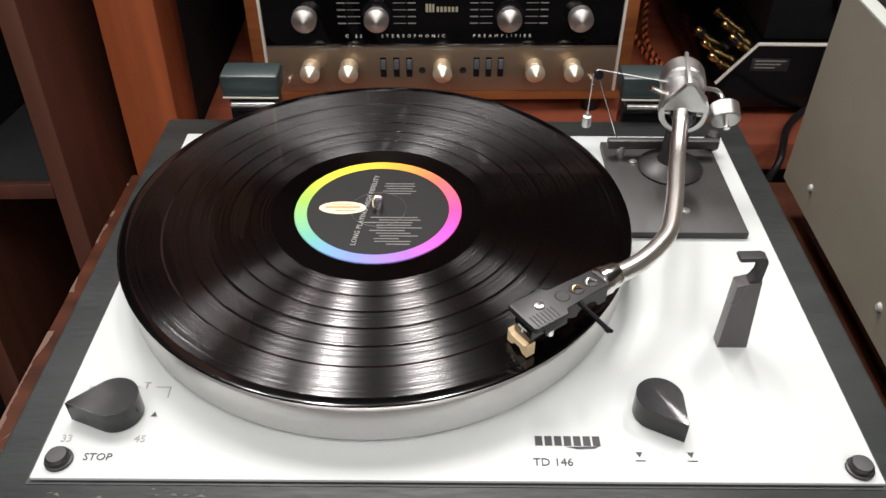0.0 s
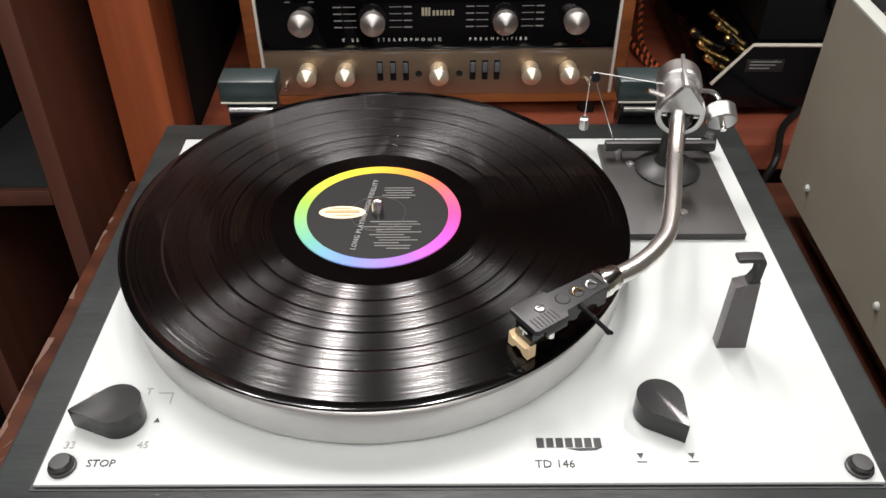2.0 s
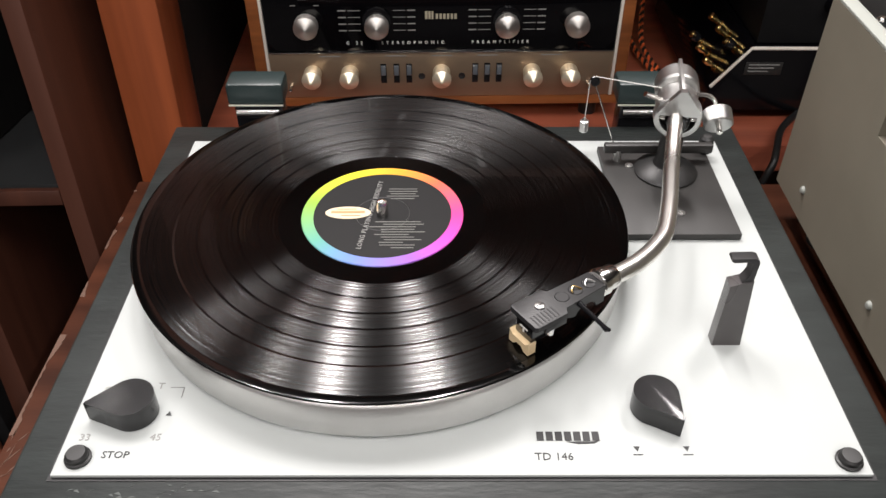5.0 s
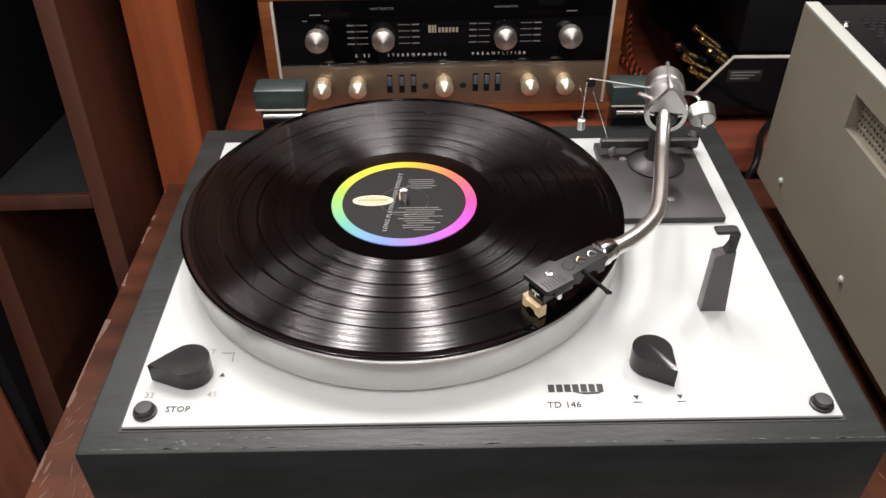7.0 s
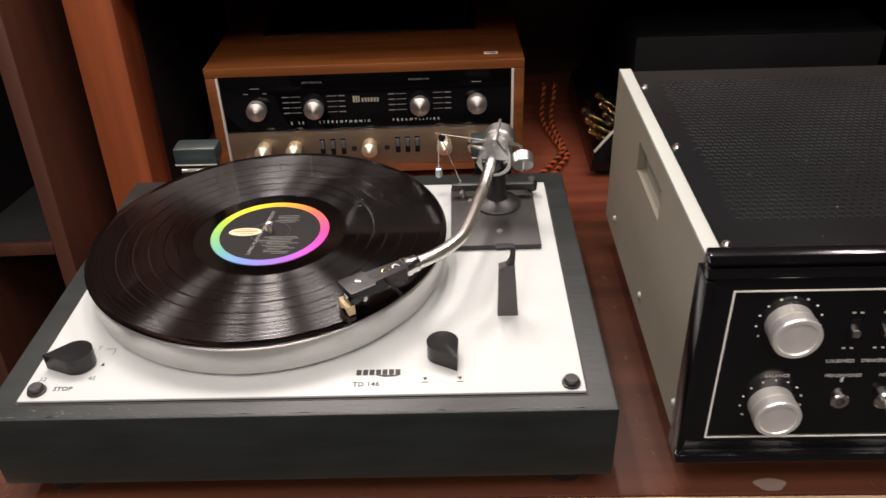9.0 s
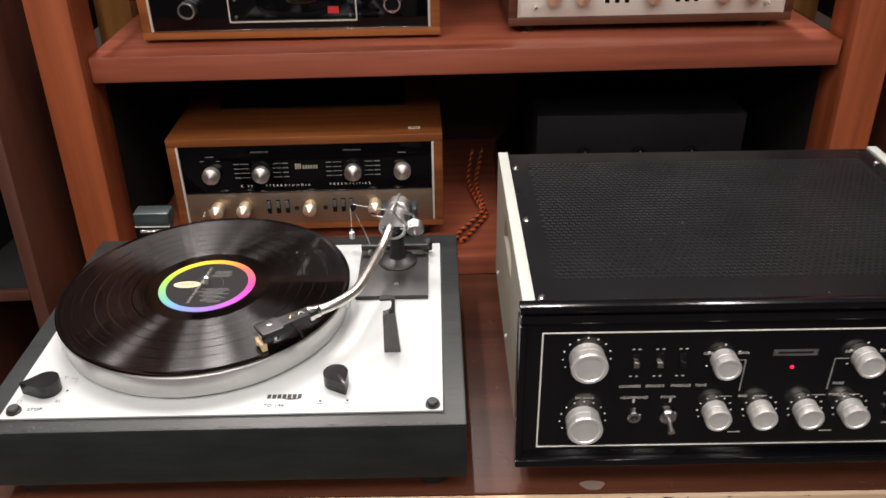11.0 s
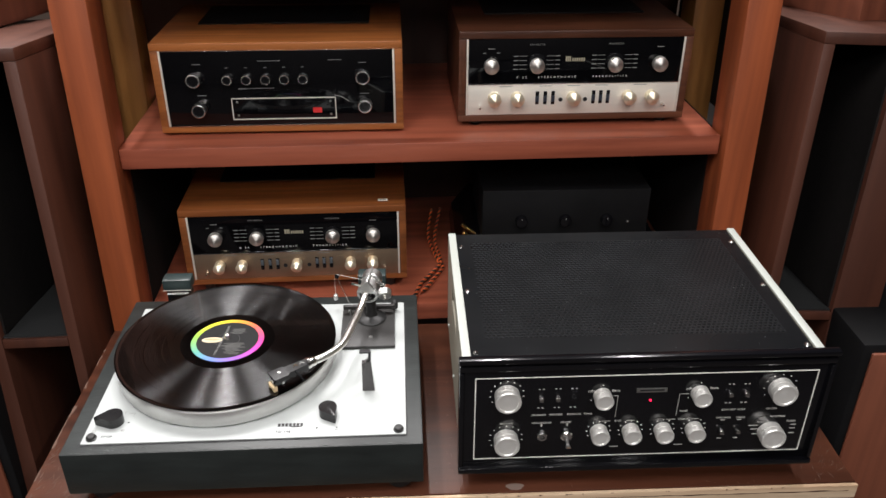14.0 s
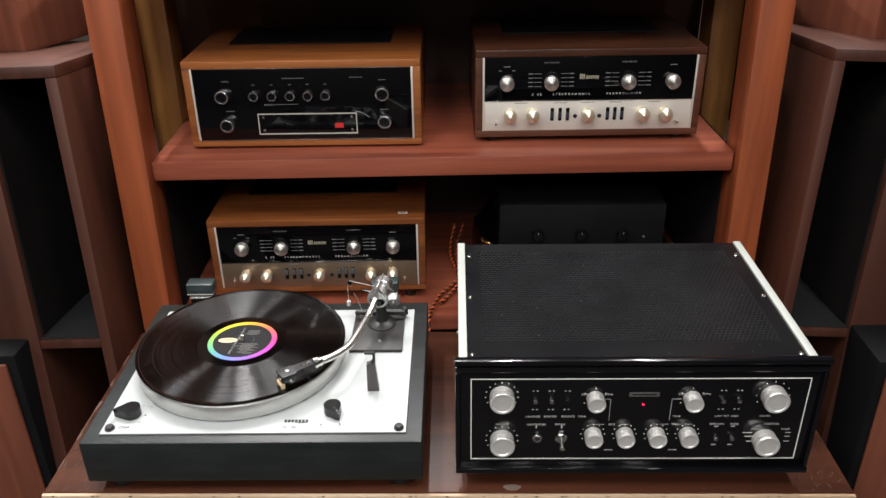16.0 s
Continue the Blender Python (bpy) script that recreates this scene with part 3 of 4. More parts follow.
# lid hinges at the back
hinge_mat = material("green_black_plastic", (0.018, 0.030, 0.030), 0.35, 0, 0.15, 60)
for hx in (0.0395, 0.3475):
    hb = part("lid_hinge", box(hx, hx + 0.045, 0.352, 0.377, 0.1010, 0.1195, 0.0030), hinge_mat, deck, "dark green-black lid hinge block")
    part("pin", sweep([(hx + 0.006, 0.3535, 0.0945), (hx + 0.040, 0.3535, 0.0945)], 0.0030, 14), chrome, hb)
    part("trim_strip", box(hx + 0.001, hx + 0.044, 0.3508, 0.3518, 0.1012, 0.1022), brushed, hb)
    part("bracket", box(hx + 0.004, hx + 0.042, 0.3560, 0.374, 0.040, 0.1008, 0.001), black_plastic, hb)


# ---- record on the platter ----
def vinyl_material():
    mt = bpy.data.materials.new("grooved_vinyl")
    mt.use_nodes = True
    nt = mt.node_tree
    bs = nt.nodes["Principled BSDF"]
    bs.inputs["Base Color"].default_value = (0.0007, 0.0007, 0.0007, 1)
    bs.inputs["Specular IOR Level"].default_value = 0.55
    bs.inputs["Anisotropic"].default_value = 1.0
    bs.inputs["Anisotropic Rotation"].default_value = 0.25
    bs.inputs["Coat Weight"].default_value = 0.22
    bs.inputs["Coat Roughness"].default_value = 0.03
    tg = nt.nodes.new("ShaderNodeTangent")
    tg.direction_type, tg.axis = "RADIAL", "Z"
    nt.links.new(tg.outputs[0], bs.inputs["Tangent"])
    tc = nt.nodes.new("ShaderNodeTexCoord")
    ln = nt.nodes.new("ShaderNodeVectorMath")
    ln.operation = "LENGTH"
    nt.links.new(tc.outputs["Object"], ln.inputs[0])
    cr = nt.nodes.new("ShaderNodeMapRange")
    cr.inputs["From Min"].default_value, cr.inputs["From Max"].default_value = 0.05, 0.151
    nt.links.new(ln.outputs["Value"], cr.inputs[0])
    nz = nt.nodes.new("ShaderNodeTexNoise")
    nz.noise_dimensions = "1D"
    nz.inputs["Scale"].default_value, nz.inputs["Detail"].default_value = 60, 5
    nt.links.new(cr.outputs[0], nz.inputs["W"])
    mr = nt.nodes.new("ShaderNodeMapRange")
    mr.inputs["To Min"].default_value, mr.inputs["To Max"].default_value = 0.20, 0.24
    nt.links.new(nz.outputs[0], mr.inputs[0])
    nt.links.new(mr.outputs[0], bs.inputs["Roughness"])
    # walls of the fine groove lean in and out from turn to turn
    gw = nt.nodes.new("ShaderNodeTexNoise")
    gw.noise_dimensions = "1D"
    gw.inputs["Scale"].default_value, gw.inputs["Detail"].default_value = 80, 4
    nt.links.new(cr.outputs[0], gw.inputs["W"])
    lean = nt.nodes.new("ShaderNodeMapRange")
    lean.inputs["From Min"].default_value, lean.inputs["From Max"].default_value = 0.25, 0.75
    lean.inputs["To Min"].default_value, lean.inputs["To Max"].default_value = -0.17, 0.17
    nt.links.new(gw.outputs[0], lean.inputs[0])
    out = nt.nodes.new("ShaderNodeVectorMath")
    out.operation = "NORMALIZE"
    nt.links.new(tc.outputs["Object"], out.inputs[0])
    sc = nt.nodes.new("ShaderNodeVectorMath")
    sc.operation = "SCALE"
    nt.links.new(out.outputs[0], sc.inputs[0])
    nt.links.new(lean.outputs[0], sc.inputs["Scale"])
    up = nt.nodes.new("ShaderNodeVectorMath")
    up.inputs[1].default_value = (0, 0, 1)
    nt.links.new(sc.outputs[0], up.inputs[0])
    nm = nt.nodes.new("ShaderNodeVectorMath")
    nm.operation = "NORMALIZE"
    nt.links.new(up.outputs[0], nm.inputs[0])
    nt.links.new(nm.outputs[0], bs.inputs["Normal"])
    return mt


vinyl = vinyl_material()
smooth_vinyl = material("smooth_vinyl", (0.0008, 0.0008, 0.0008), 0.10, 0, 0.2, 60, coat=0.3)
RT = 0.1189
record = thing("vinyl_record", "black long-playing vinyl record with rainbow-ringed label on the platter", "record", m=DECK @ Matrix.Translation((PX, PY, RT)))
edges = [0.0640, 0.0765, 0.0885, 0.1005, 0.1130, 0.1265, 0.1462]
for a, c in zip(edges, edges[1:]):
    part("track_band", lathe([(a + 0.0006, -0.0001), (a + 0.0007, 0.0), (c - 0.0007, 0.0), (c - 0.0006, -0.0001)], 128), vinyl, record, "finely grooved band")
part("disc", lathe([(0.0, -0.0002), (0.1462, -0.0002), (0.1490, 0.0002), (0.1505, 0.0001), (0.1510, -0.0008), (0.1500, -0.0018), (0.1460, -0.0024), (0, -0.0024)], 128), smooth_vinyl, record)


def rainbow():
    mt = bpy.data.materials.new("rainbow_print")
    mt.use_nodes = True
    nt = mt.node_tree
    bs = nt.nodes["Principled BSDF"]
    bs.inputs["Roughness"].default_value = 0.35
    tc = nt.nodes.new("ShaderNodeTexCoord")
    gr = nt.nodes.new("ShaderNodeTexGradient")
    gr.gradient_type = "RADIAL"
    rp = nt.nodes.new("ShaderNodeValToRGB")
    stops = ((0.0, (0.671, 0.043, 0.225)), (0.12, (0.663, 0.115, 0.060)), (0.22, (0.663, 0.302, 0.022)), (0.32, (0.624, 0.518, 0.022)), (0.46, (0.234, 0.446, 0.045)),
             (0.60, (0.094, 0.324, 0.262)), (0.70, (0.125, 0.202, 0.525)), (0.82, (0.281, 0.086, 0.450)), (0.92, (0.585, 0.050, 0.390)), (1.0, (0.671, 0.043, 0.225)))
    el = rp.color_ramp.elements
    el[0].position, el[0].color = stops[0][0], (*stops[0][1], 1)
    el[1].position, el[1].color = stops[-1][0], (*stops[-1][1], 1)
    for p, c in stops[1:-1]:
        el.new(p).color = (*c, 1)
    nt.links.new(tc.outputs["Object"], gr.inputs[0])
    nt.links.new(gr.outputs[0], rp.inputs[0])
    nt.links.new(rp.outputs[0], bs.inputs["Base Color"])
    return mt


part("label_ring", lathe([(0.0428, 0.0003), (0.0428, 0.0004), (0.0500, 0.0004), (0.0503, -0.0001)], 128), rainbow(), record, "rainbow printed ring", Matrix.Rotation(math.pi, 4, "Z"))
label = part("label", lathe([(0, 0.0003), (0.0428, 0.0003)], 96), material("label_paper", (0.003, 0.003, 0.0034), 0.5, 0, 0.2, 60, spec=0.25), record, "black paper label")
part("pressing_ring", lathe([(0.0165, 0.0003), (0.0168, 0.0006), (0.0171, 0.0003)], 64), material("ring_ink", (0.05, 0.05, 0.05), 0.3), label)
ov = [(0.0105 * math.cos(2 * math.pi * i / 40) * 1.35, 0.0062 * math.sin(2 * math.pi * i / 40)) for i in range(40)]
oval = part("oval_mark", prism(ov, 0.0004, 0.0007), material("cream_print", (0.62, 0.52, 0.36), 0.4), label, "plain cream oval mark", Matrix.Translation((-0.0215, 0.0005, 0)))
part("oval_detail", bars([(0, 0.0005, 0.021, 0.0022), (0.002, -0.003, 0.012, 0.0006), (-0.001, 0.0035, 0.012, 0.0006)], 0.0008, 0.0010), material("ochre_print", (0.40, 0.26, 0.12), 0.4), oval)
lettering("writing", "LONG PLAYING HIGH FIDELITY", 0.0044, grey_ink, label, Matrix.Translation((-0.0075, 0.0, 0.0005)) @ Matrix.Rotation(radians(82), 4, "Z"), wide=1.15)
rows = []
for i in range(11):
    rows.append((0.010 + 0.004 * math.sin(i * 2.1), -0.0085 - 0.0025 * i, 0.028 - 0.0012 * i + 0.004 * math.sin(i * 3.7), 0.0007))
for i in range(5):
    rows.append((0.012, 0.026 - 0.0026 * i, 0.018 + 0.004 * math.sin(i * 2.9), 0.0007))
print_part("fine_print", bars(rows, 0.0004, 0.0005), material("faint_ink", (0.16, 0.16, 0.15), 0.4), label)


# ---- valve amplifier on the table ----
def spun(name, colour, rough):
    """Lathe-turned metal: gloss drawn out across the turning marks."""
    mt = material(name, colour, rough, 1.0, 0.05, 80)
    nt = mt.node_tree
    tg = nt.nodes.new("ShaderNodeTangent")
    tg.direction_type, tg.axis = "RADIAL", "Z"
    bs = nt.nodes["Principled BSDF"]
    bs.inputs["Anisotropic"].default_value = 0.55
    bs.inputs["Anisotropic Rotation"].default_value = 0.25
    nt.links.new(tg.outputs[0], bs.inputs["Tangent"])
    return mt


spun_silver = spun("spun_silver", (0.72, 0.70, 0.66), 0.50)
spun_warm = spun("spun_warm_silver", (0.90, 0.82, 0.63), 0.34)
spun_warm.node_tree.nodes["Principled BSDF"].inputs["Metallic"].default_value = 0.7


def perforated(x0, x1, y0, y1, z, nx, ny, hx, hy, material_, wall=None, name="grille"):
    """A sheet with staggered rectangular holes."""
    vs, fs, walls = [], [], []
    px, py = (x1 - x0) / nx, (y1 - y0) / ny

    def quad(*p):
        k = len(vs)
        vs.extend(p)
        fs.append((k, k + 1, k + 2, k + 3))
    for j in range(ny):
        ya, yb = y0 + j * py, y0 + (j + 1) * py
        off = px / 2 if j % 2 else 0
        if off:
            quad((x0, ya, z), (x0 + off, ya, z), (x0 + off, yb, z), (x0, yb, z))
            quad((x1 - off, ya, z), (x1, ya, z), (x1, yb, z), (x1 - off, yb, z))
        for i in range(nx - (1 if off else 0)):
            xa = x0 + off + i * px
            xb = xa + px
            ha, hb = xa + (px - hx) / 2, xb - (px - hx) / 2
            va, vb = ya + (py - hy) / 2, yb - (py - hy) / 2
            quad((xa, ya, z), (xb, ya, z), (hb, va, z), (ha, va, z))
            quad((xb, ya, z), (xb, yb, z), (hb, vb, z), (hb, va, z))
            quad((xb, yb, z), (xa, yb, z), (ha, vb, z), (hb, vb, z))
            quad((xa, yb, z), (xa, ya, z), (ha, va, z), (ha, vb, z))
            d = z - 0.0012
            first = len(fs)
            quad((ha, va, z), (hb, va, z), (hb, va, d), (ha, va, d))
            quad((ha, vb, z), (hb, vb, z), (hb, vb, d), (ha, vb, d))
            quad((ha, va, z), (ha, vb, z), (ha, vb, d), (ha, va, d))
            quad((hb, va, z), (hb, vb, z), (hb, vb, d), (hb, va, d))
            walls.extend(range(first, len(fs)))
    me = bpy.data.meshes.new(name)
    me.from_pydata(vs, [], fs)
    me.materials.append(material_)
    if wall:
        me.materials.append(wall)
        for k in walls:
            me.polygons[k].material_index = 1
    return me


amp_black = material("black_enamel_sheet", (0.0034, 0.0040, 0.0048), 0.30, 0, 0.3, 30, 0.05, 900, spec=0.2, rough_vary=0.14)
amp = thing("valve_amplifier", "black-fronted amplifier with perforated top and silver knobs", "amplifier", m=Matrix.Translation((0.485, 0.0098, 0.0)) @ Matrix.Rotation(radians(0.15), 4, "Z"))
W = 0.4585
AD = 0.345
# side panels with a long slot over a perforated plate
SY0, SY1, SZ0, SZ1 = 0.142, 0.230, 0.146, 0.173
for sx, nm in ((0.0045, "side_panel"), (W - 0.0155, "side_panel")):
    sp = holed((0.024, SY0, SY1, AD), (0.032, SZ0, SZ1, 0.192), 0, 0.011, Matrix(((0, 0, 1, sx), (1, 0, 0, 0), (0, 1, 0, 0), (0, 0, 0, 1))))
    so = part(nm, sp, grey_paint, amp, "grey-green painted side panel")
    part("pale_edge", box(sx, sx + 0.011, 0.024, AD, 0.1921, 0.1945, 0.0006), pale_edge, so, "worn pale top edge")
    pm = perforated(0, SY1 - SY0 + 0.02, 0, 0.040, 0, 22, 8, 0.0028, 0.0026, grey_paint)
    out = -1 if sx < 0.1 else 1
    fm = Matrix(((0, 0, out, sx + (0.0075 if out < 0 else 0.0035)), (1, 0, 0, SY0 - 0.01), (0, 1, 0, SZ0 - 0.006), (0, 0, 0, 1)))
    part("grille", pm, grey_paint, so, "", fm)
    for cy, cz in ((0.297, 0.055), (0.167, 0.055), (0.034, 0.055)):
        part("screw", lathe([(0, 0.0024), (0.0022, 0.0020), (0.0034, 0.0)], 16), pale_edge, so, "", Matrix.Translation((sx if out < 0 else sx + 0.011, cy, cz)) @ Matrix.Rotation(radians(90 * out), 4, "Y"))
part("chassis", box(0.0165, W - 0.0165, 0.026, AD - 0.004, 0.030, 0.170), dark_gap, amp, "dark chassis inside")
part("rear_panel", box(0.0160, W - 0.0160, AD - 0.0035, AD - 0.001, 0.030, 0.189), amp_black, amp)
GX0, GX1, GY0, GY1 = 0.036, W - 0.036, 0.066, 0.318
top = holed((0.0160, GX0, GX1, W - 0.0160), (0.0215, GY0, GY1, AD - 0.0005), 0.1895, 0.1915)
cover = part("top_cover", top, amp_black, amp, "black enamelled top cover")
# hole walls coloured paler than the sheet, for the light their edges catch
part("perforated_grille", perforated(GX0, GX1, GY0, GY1, 0.1915, 62, 42, 0.0041, 0.0035, amp_black, material("pale_hole_edge", (0.135, 0.14, 0.15), 0.35, 0.6, 0.6, 12)), amp_black, cover, "finely perforated sheet")
for sx in (0.022, W - 0.022):
    for sy in (0.038, 0.180, 0.305):
        part("screw", lathe([(0, 0.0026), (0.0022, 0.0022), (0.0036, 0.0)], 16), chrome, cover, "", Matrix.Translation((sx, sy, 0.1916)))
dust_rng = random.Random(11)
dust = bmesh.new()
for i in range(90):
    x, y, l, a = dust_rng.uniform(0.03, W - 0.03), dust_rng.uniform(0.03, AD - 0.01), dust_rng.uniform(0.0004, 0.0016), dust_rng.uniform(0, 3.1)
    p = [(x + l * math.cos(a + k * 2.1) * (0.4 + 0.6 * (k == 0)), y + l * math.sin(a + k * 2.1) * (0.4 + 0.6 * (k == 0))) for k in range(3)]
    prism(p, 0.1916, 0.1918, bm=dust)
tagged(part("dust", dust, material("dust_speck", (0.12, 0.125, 0.13), 0.9), cover, "pale specks of dust"), kind="stuff")
for fx, fy in ((0.04, 0.05), (W - 0.04, 0.05), (0.04, 0.30), (W - 0.04, 0.30)):
    part("foot", cyl(0.016, 0.0325, Matrix.Translation((fx, fy, 0)), 24), rubber, amp)
# front: moulded lacquer frame round an inset panel
FZ0, FZ1 = 0.030, 0.2085
frame_bm = box(0, W, 0.004, 0.0215, FZ0, 0.1890, 0.001)
panel = part("front_panel", frame_bm, gloss_black, amp, "glossy black lacquered front with raised rim")
part("upper_rail", box(0, W, 0.004, 0.0085, 0.1892, FZ1 - 0.0065, 0.001), gloss_black, panel)
for x0, x1, y0, y1, z0, z1 in ((-0.001, W + 0.001, -0.002, 0.009, FZ1 - 0.0060, FZ1 + 0.0005), (0.0, W, -0.002, 0.018, FZ0 - 0.0005, FZ0 + 0.0075),
                               (0.0, 0.006, 0.0, 0.018, FZ0 + 0.0078, FZ1 - 0.0205), (W - 0.006, W, 0.0, 0.018, FZ0 + 0.0078, FZ1 - 0.0205),
                               (0.0, W, 0.001, 0.010, FZ1 - 0.0195, FZ1 - 0.0110)):
    part("rim", box(x0, x1, y0, y1, z0, z1, 0.0016), gloss_black, panel)
U0, U1, V0, V1 = 0.0193, W - 0.0185, 0.0500, 0.1790
FY = 0.0038
lines = bmesh.new()
for x0, x1, z0, z1 in ((U0, U1, V1 - 0.0012, V1), (U0, U1, V0, V0 + 0.0012), (U0, U0 + 0.0012, V0 + 0.0012, V1 - 0.0012), (U1 - 0.0012, U1, V0 + 0.0012, V1 - 0.0012)):
    box(x0, x1, FY - 0.0004, FY, z0, z1, bm=lines)
part("border_line", lines, material("silver_line", (0.88, 0.85, 0.78), 0.4), panel, "thin silver border line")


def ux(u):
    return U0 + u * (U1 - U0)


def knob_mesh(name, r, length, mat):
    """Fluted skirt, collar and a dished bright cap, pointing up z."""
    bm = lathe([(r * 0.97, 0), (r * 0.97, length * 0.45), (r * 0.90, length * 0.48), (r * 0.90, length * 0.52), (r, length * 0.55), (r, length * 0.93), (r * 0.95, length), (r * 0.80, length), (r * 0.76, length * 0.95), (r * 0.4, length * 0.93), (0, length * 0.935)], 40)
    return mesh_of(name, bm, mat)


amp_silver = spun("bright_spun_silver", (0.94, 0.92, 0.87), 0.34)
amp_silver.node_tree.nodes["Principled BSDF"].inputs["Metallic"].default_value = 0.62
big = knob_mesh("big_knob", 0.0158, 0.0170, amp_silver)
mid = knob_mesh("mid_knob", 0.0114, 0.0160, amp_silver)
for u, z in ((0.093, 0.1525), (0.096, 0.0830), (0.896, 0.1525), (0.895, 0.0830)):
    part("knob", big, None, panel, "large silver knob", front(ux(u), FY, z))
for u, z in ((0.371, 0.1485), (0.658, 0.1485), (0.373, 0.0915), (0.469, 0.0915), (0.565, 0.0915), (0.660, 0.0915)):
    part("knob", mid, None, panel, "small silver knob", front(ux(u), FY, z))
dots = []
for u, z, r, n in ((0.093, 0.1525, 0.0205, 11), (0.096, 0.083, 0.0205, 11), (0.896, 0.1525, 0.0205, 9), (0.371, 0.1485, 0.015, 5), (0.658, 0.1485, 0.015, 5), (0.373, 0.0915, 0.0150, 9), (0.469, 0.0915, 0.0150, 9), (0.565, 0.0915, 0.0150, 9), (0.660, 0.0915, 0.0150, 9)):
    for i in range(n):
        a = radians(-30 + 240 * i / (n - 1))
        dots.append((ux(u) + r * math.cos(a), z + r * math.sin(a), 0.0013, 0.0013))
print_part("dial_mark", bars(dots), white_ink, panel, "", front(0, FY, 0))
soft_ink = material("dull_white_ink", (0.50, 0.49, 0.46), 0.5)
for words, u, z in (("BALANCE", 0.096, 0.1075), ("LOUDNESS", 0.188, 0.1198), ("SPEAKERS", 0.240, 0.1198), ("PRESENCE", 0.294, 0.1198), ("HEADPHONES", 0.200, 0.1070), ("POWER", 0.272, 0.1070),
                    ("DEFEAT", 0.345, 0.1545), ("20KHz", 0.410, 0.1545), ("DEFEAT", 0.632, 0.1545), ("20KHz", 0.700, 0.1545), ("TONE", 0.335, 0.1198), ("TONE", 0.620, 0.1198), ("BASS", 0.428, 0.1070), ("TREBLE", 0.622, 0.1070),
                    ("LOW  FILT  HIGH", 0.770, 0.1198), ("TAPE MON", 0.745, 0.1070), ("MODE", 0.798, 0.1070), ("CENTER", 0.885, 0.1198), ("FUNCTION", 0.910, 0.1070), ("TUNER", 0.955, 0.0985), ("PHONO", 0.868, 0.0985)):
    lettering("writing", words, 0.0038, soft_ink, panel, front(ux(u), FY - 0.0002, z))
tiny = []
for u in (0.193, 0.241, 0.288, 0.749, 0.796):
    for s in (-1, 1):
        tiny.append((ux(u) + s * 0.0026, 0.1600, 0.0022, 0.0012))
        tiny.append((ux(u) + s * 0.0026, 0.1310, 0.0022, 0.0012))
for u in (0.745, 0.795):
    tiny.append((ux(u), 0.1035, 0.0055, 0.0012))
    tiny.append((ux(u), 0.0735, 0.0055, 0.0012))
for i, z in enumerate((0.0930, 0.0870, 0.0790)):
    tiny.append((ux(0.842 + 0.008 * i), z, 0.012, 0.0011))
    tiny.append((ux(0.965), z, 0.007, 0.0011))
tiny += [(ux(0.425), 0.0650, 0.011, 0.0011), (ux(0.622), 0.0650, 0.011, 0.0011), (ux(0.200), 0.1035, 0.0018, 0.0045), (ux(0.277), 0.1035, 0.0018, 0.0045)]
for u0, u1, z in ((0.378, 0.405, 0.1070), (0.452, 0.478, 0.1070), (0.572, 0.600, 0.1070), (0.648, 0.672, 0.1070)):
    tiny.append((ux((u0 + u1) / 2), z, (u1 - u0) * (U1 - U0), 0.0005))
for u, s in ((0.418, 1), (0.600, -1)):
    tiny.append((ux(u), 0.1300, 0.0005, 0.034))
    tiny.append((ux(u) - s * 0.006, 0.1470, 0.012, 0.0005))
print_part("small_print", bars(tiny), soft_ink, panel, "", front(0, FY, 0))
mk = part("maker_mark", box(ux(0.516) - 0.0190, ux(0.516) + 0.0190, FY - 0.0006, FY, 0.1510, 0.1575, 0.0004), satin, panel, "plain silver maker plate")
part("inset", bars([(ux(0.516), 0.1545, 0.030, 0.0022)]), black_ink, mk, "", front(0, FY - 0.0006, 0))
led = bpy.data.materials.new("red_pilot")
led.use_nodes = True
led.node_tree.nodes["Principled BSDF"].inputs["Base Color"].default_value = (0.8, 0.01, 0.03, 1)
led.node_tree.nodes["Principled BSDF"].inputs["Emission Color"].default_value = (1, 0.01, 0.06, 1)
led.node_tree.nodes["Principled BSDF"].inputs["Emission Strength"].default_value = 3.0
part("pilot_lamp", lathe([(0, 0.0016), (0.0010, 0.0012), (0.0015, 0.0)], 16), led, panel, "glowing red pilot lamp", front(ux(0.516), FY, 0.1385))
sw = mesh_of("rocker", box(-0.0030, 0.0030, -0.0070, 0.0070, 0.0, 0.0010, 0.0004), black_plastic)
lev = mesh_of("rocker_lever", box(-0.0026, 0.0026, -0.0045, 0.0010, 0.0008, 0.0062, 0.0008), chrome)
levb = mesh_of("rocker_lever_dark", box(-0.0026, 0.0026, -0.0045, 0.0010, 0.0008, 0.0062, 0.0008), black_plastic)
for i, (u, z) in enumerate(((0.193, 0.1485), (0.241, 0.1485), (0.288, 0.1485), (0.749, 0.1485), (0.796, 0.1485), (0.745, 0.0885), (0.795, 0.0885))):
    s = part("rocker_switch", sw, None, panel, "small rocker switch", front(ux(u), FY, z))
    part("lever", lev if i != 2 else levb, None, s, "", Matrix())
jack = part("headphone_jack", lathe([(0.0032, 0.0), (0.0062, 0.0), (0.0062, 0.0030), (0.0055, 0.0038), (0.0034, 0.0038), (0.0032, 0.0)], 28), chrome, panel, "chrome headphone socket", front(ux(0.204), FY, 0.0860))
part("bore", lathe([(0, 0.0006), (0.0033, 0.0006)], 20), black_ink, jack)
pw = part("power_switch", lathe([(0, 0.0), (0.0078, 0.0), (0.0078, 0.0030), (0.0062, 0.0045), (0, 0.0045)], 28), chrome, panel, "chrome power toggle", front(ux(0.277), FY, 0.0860))
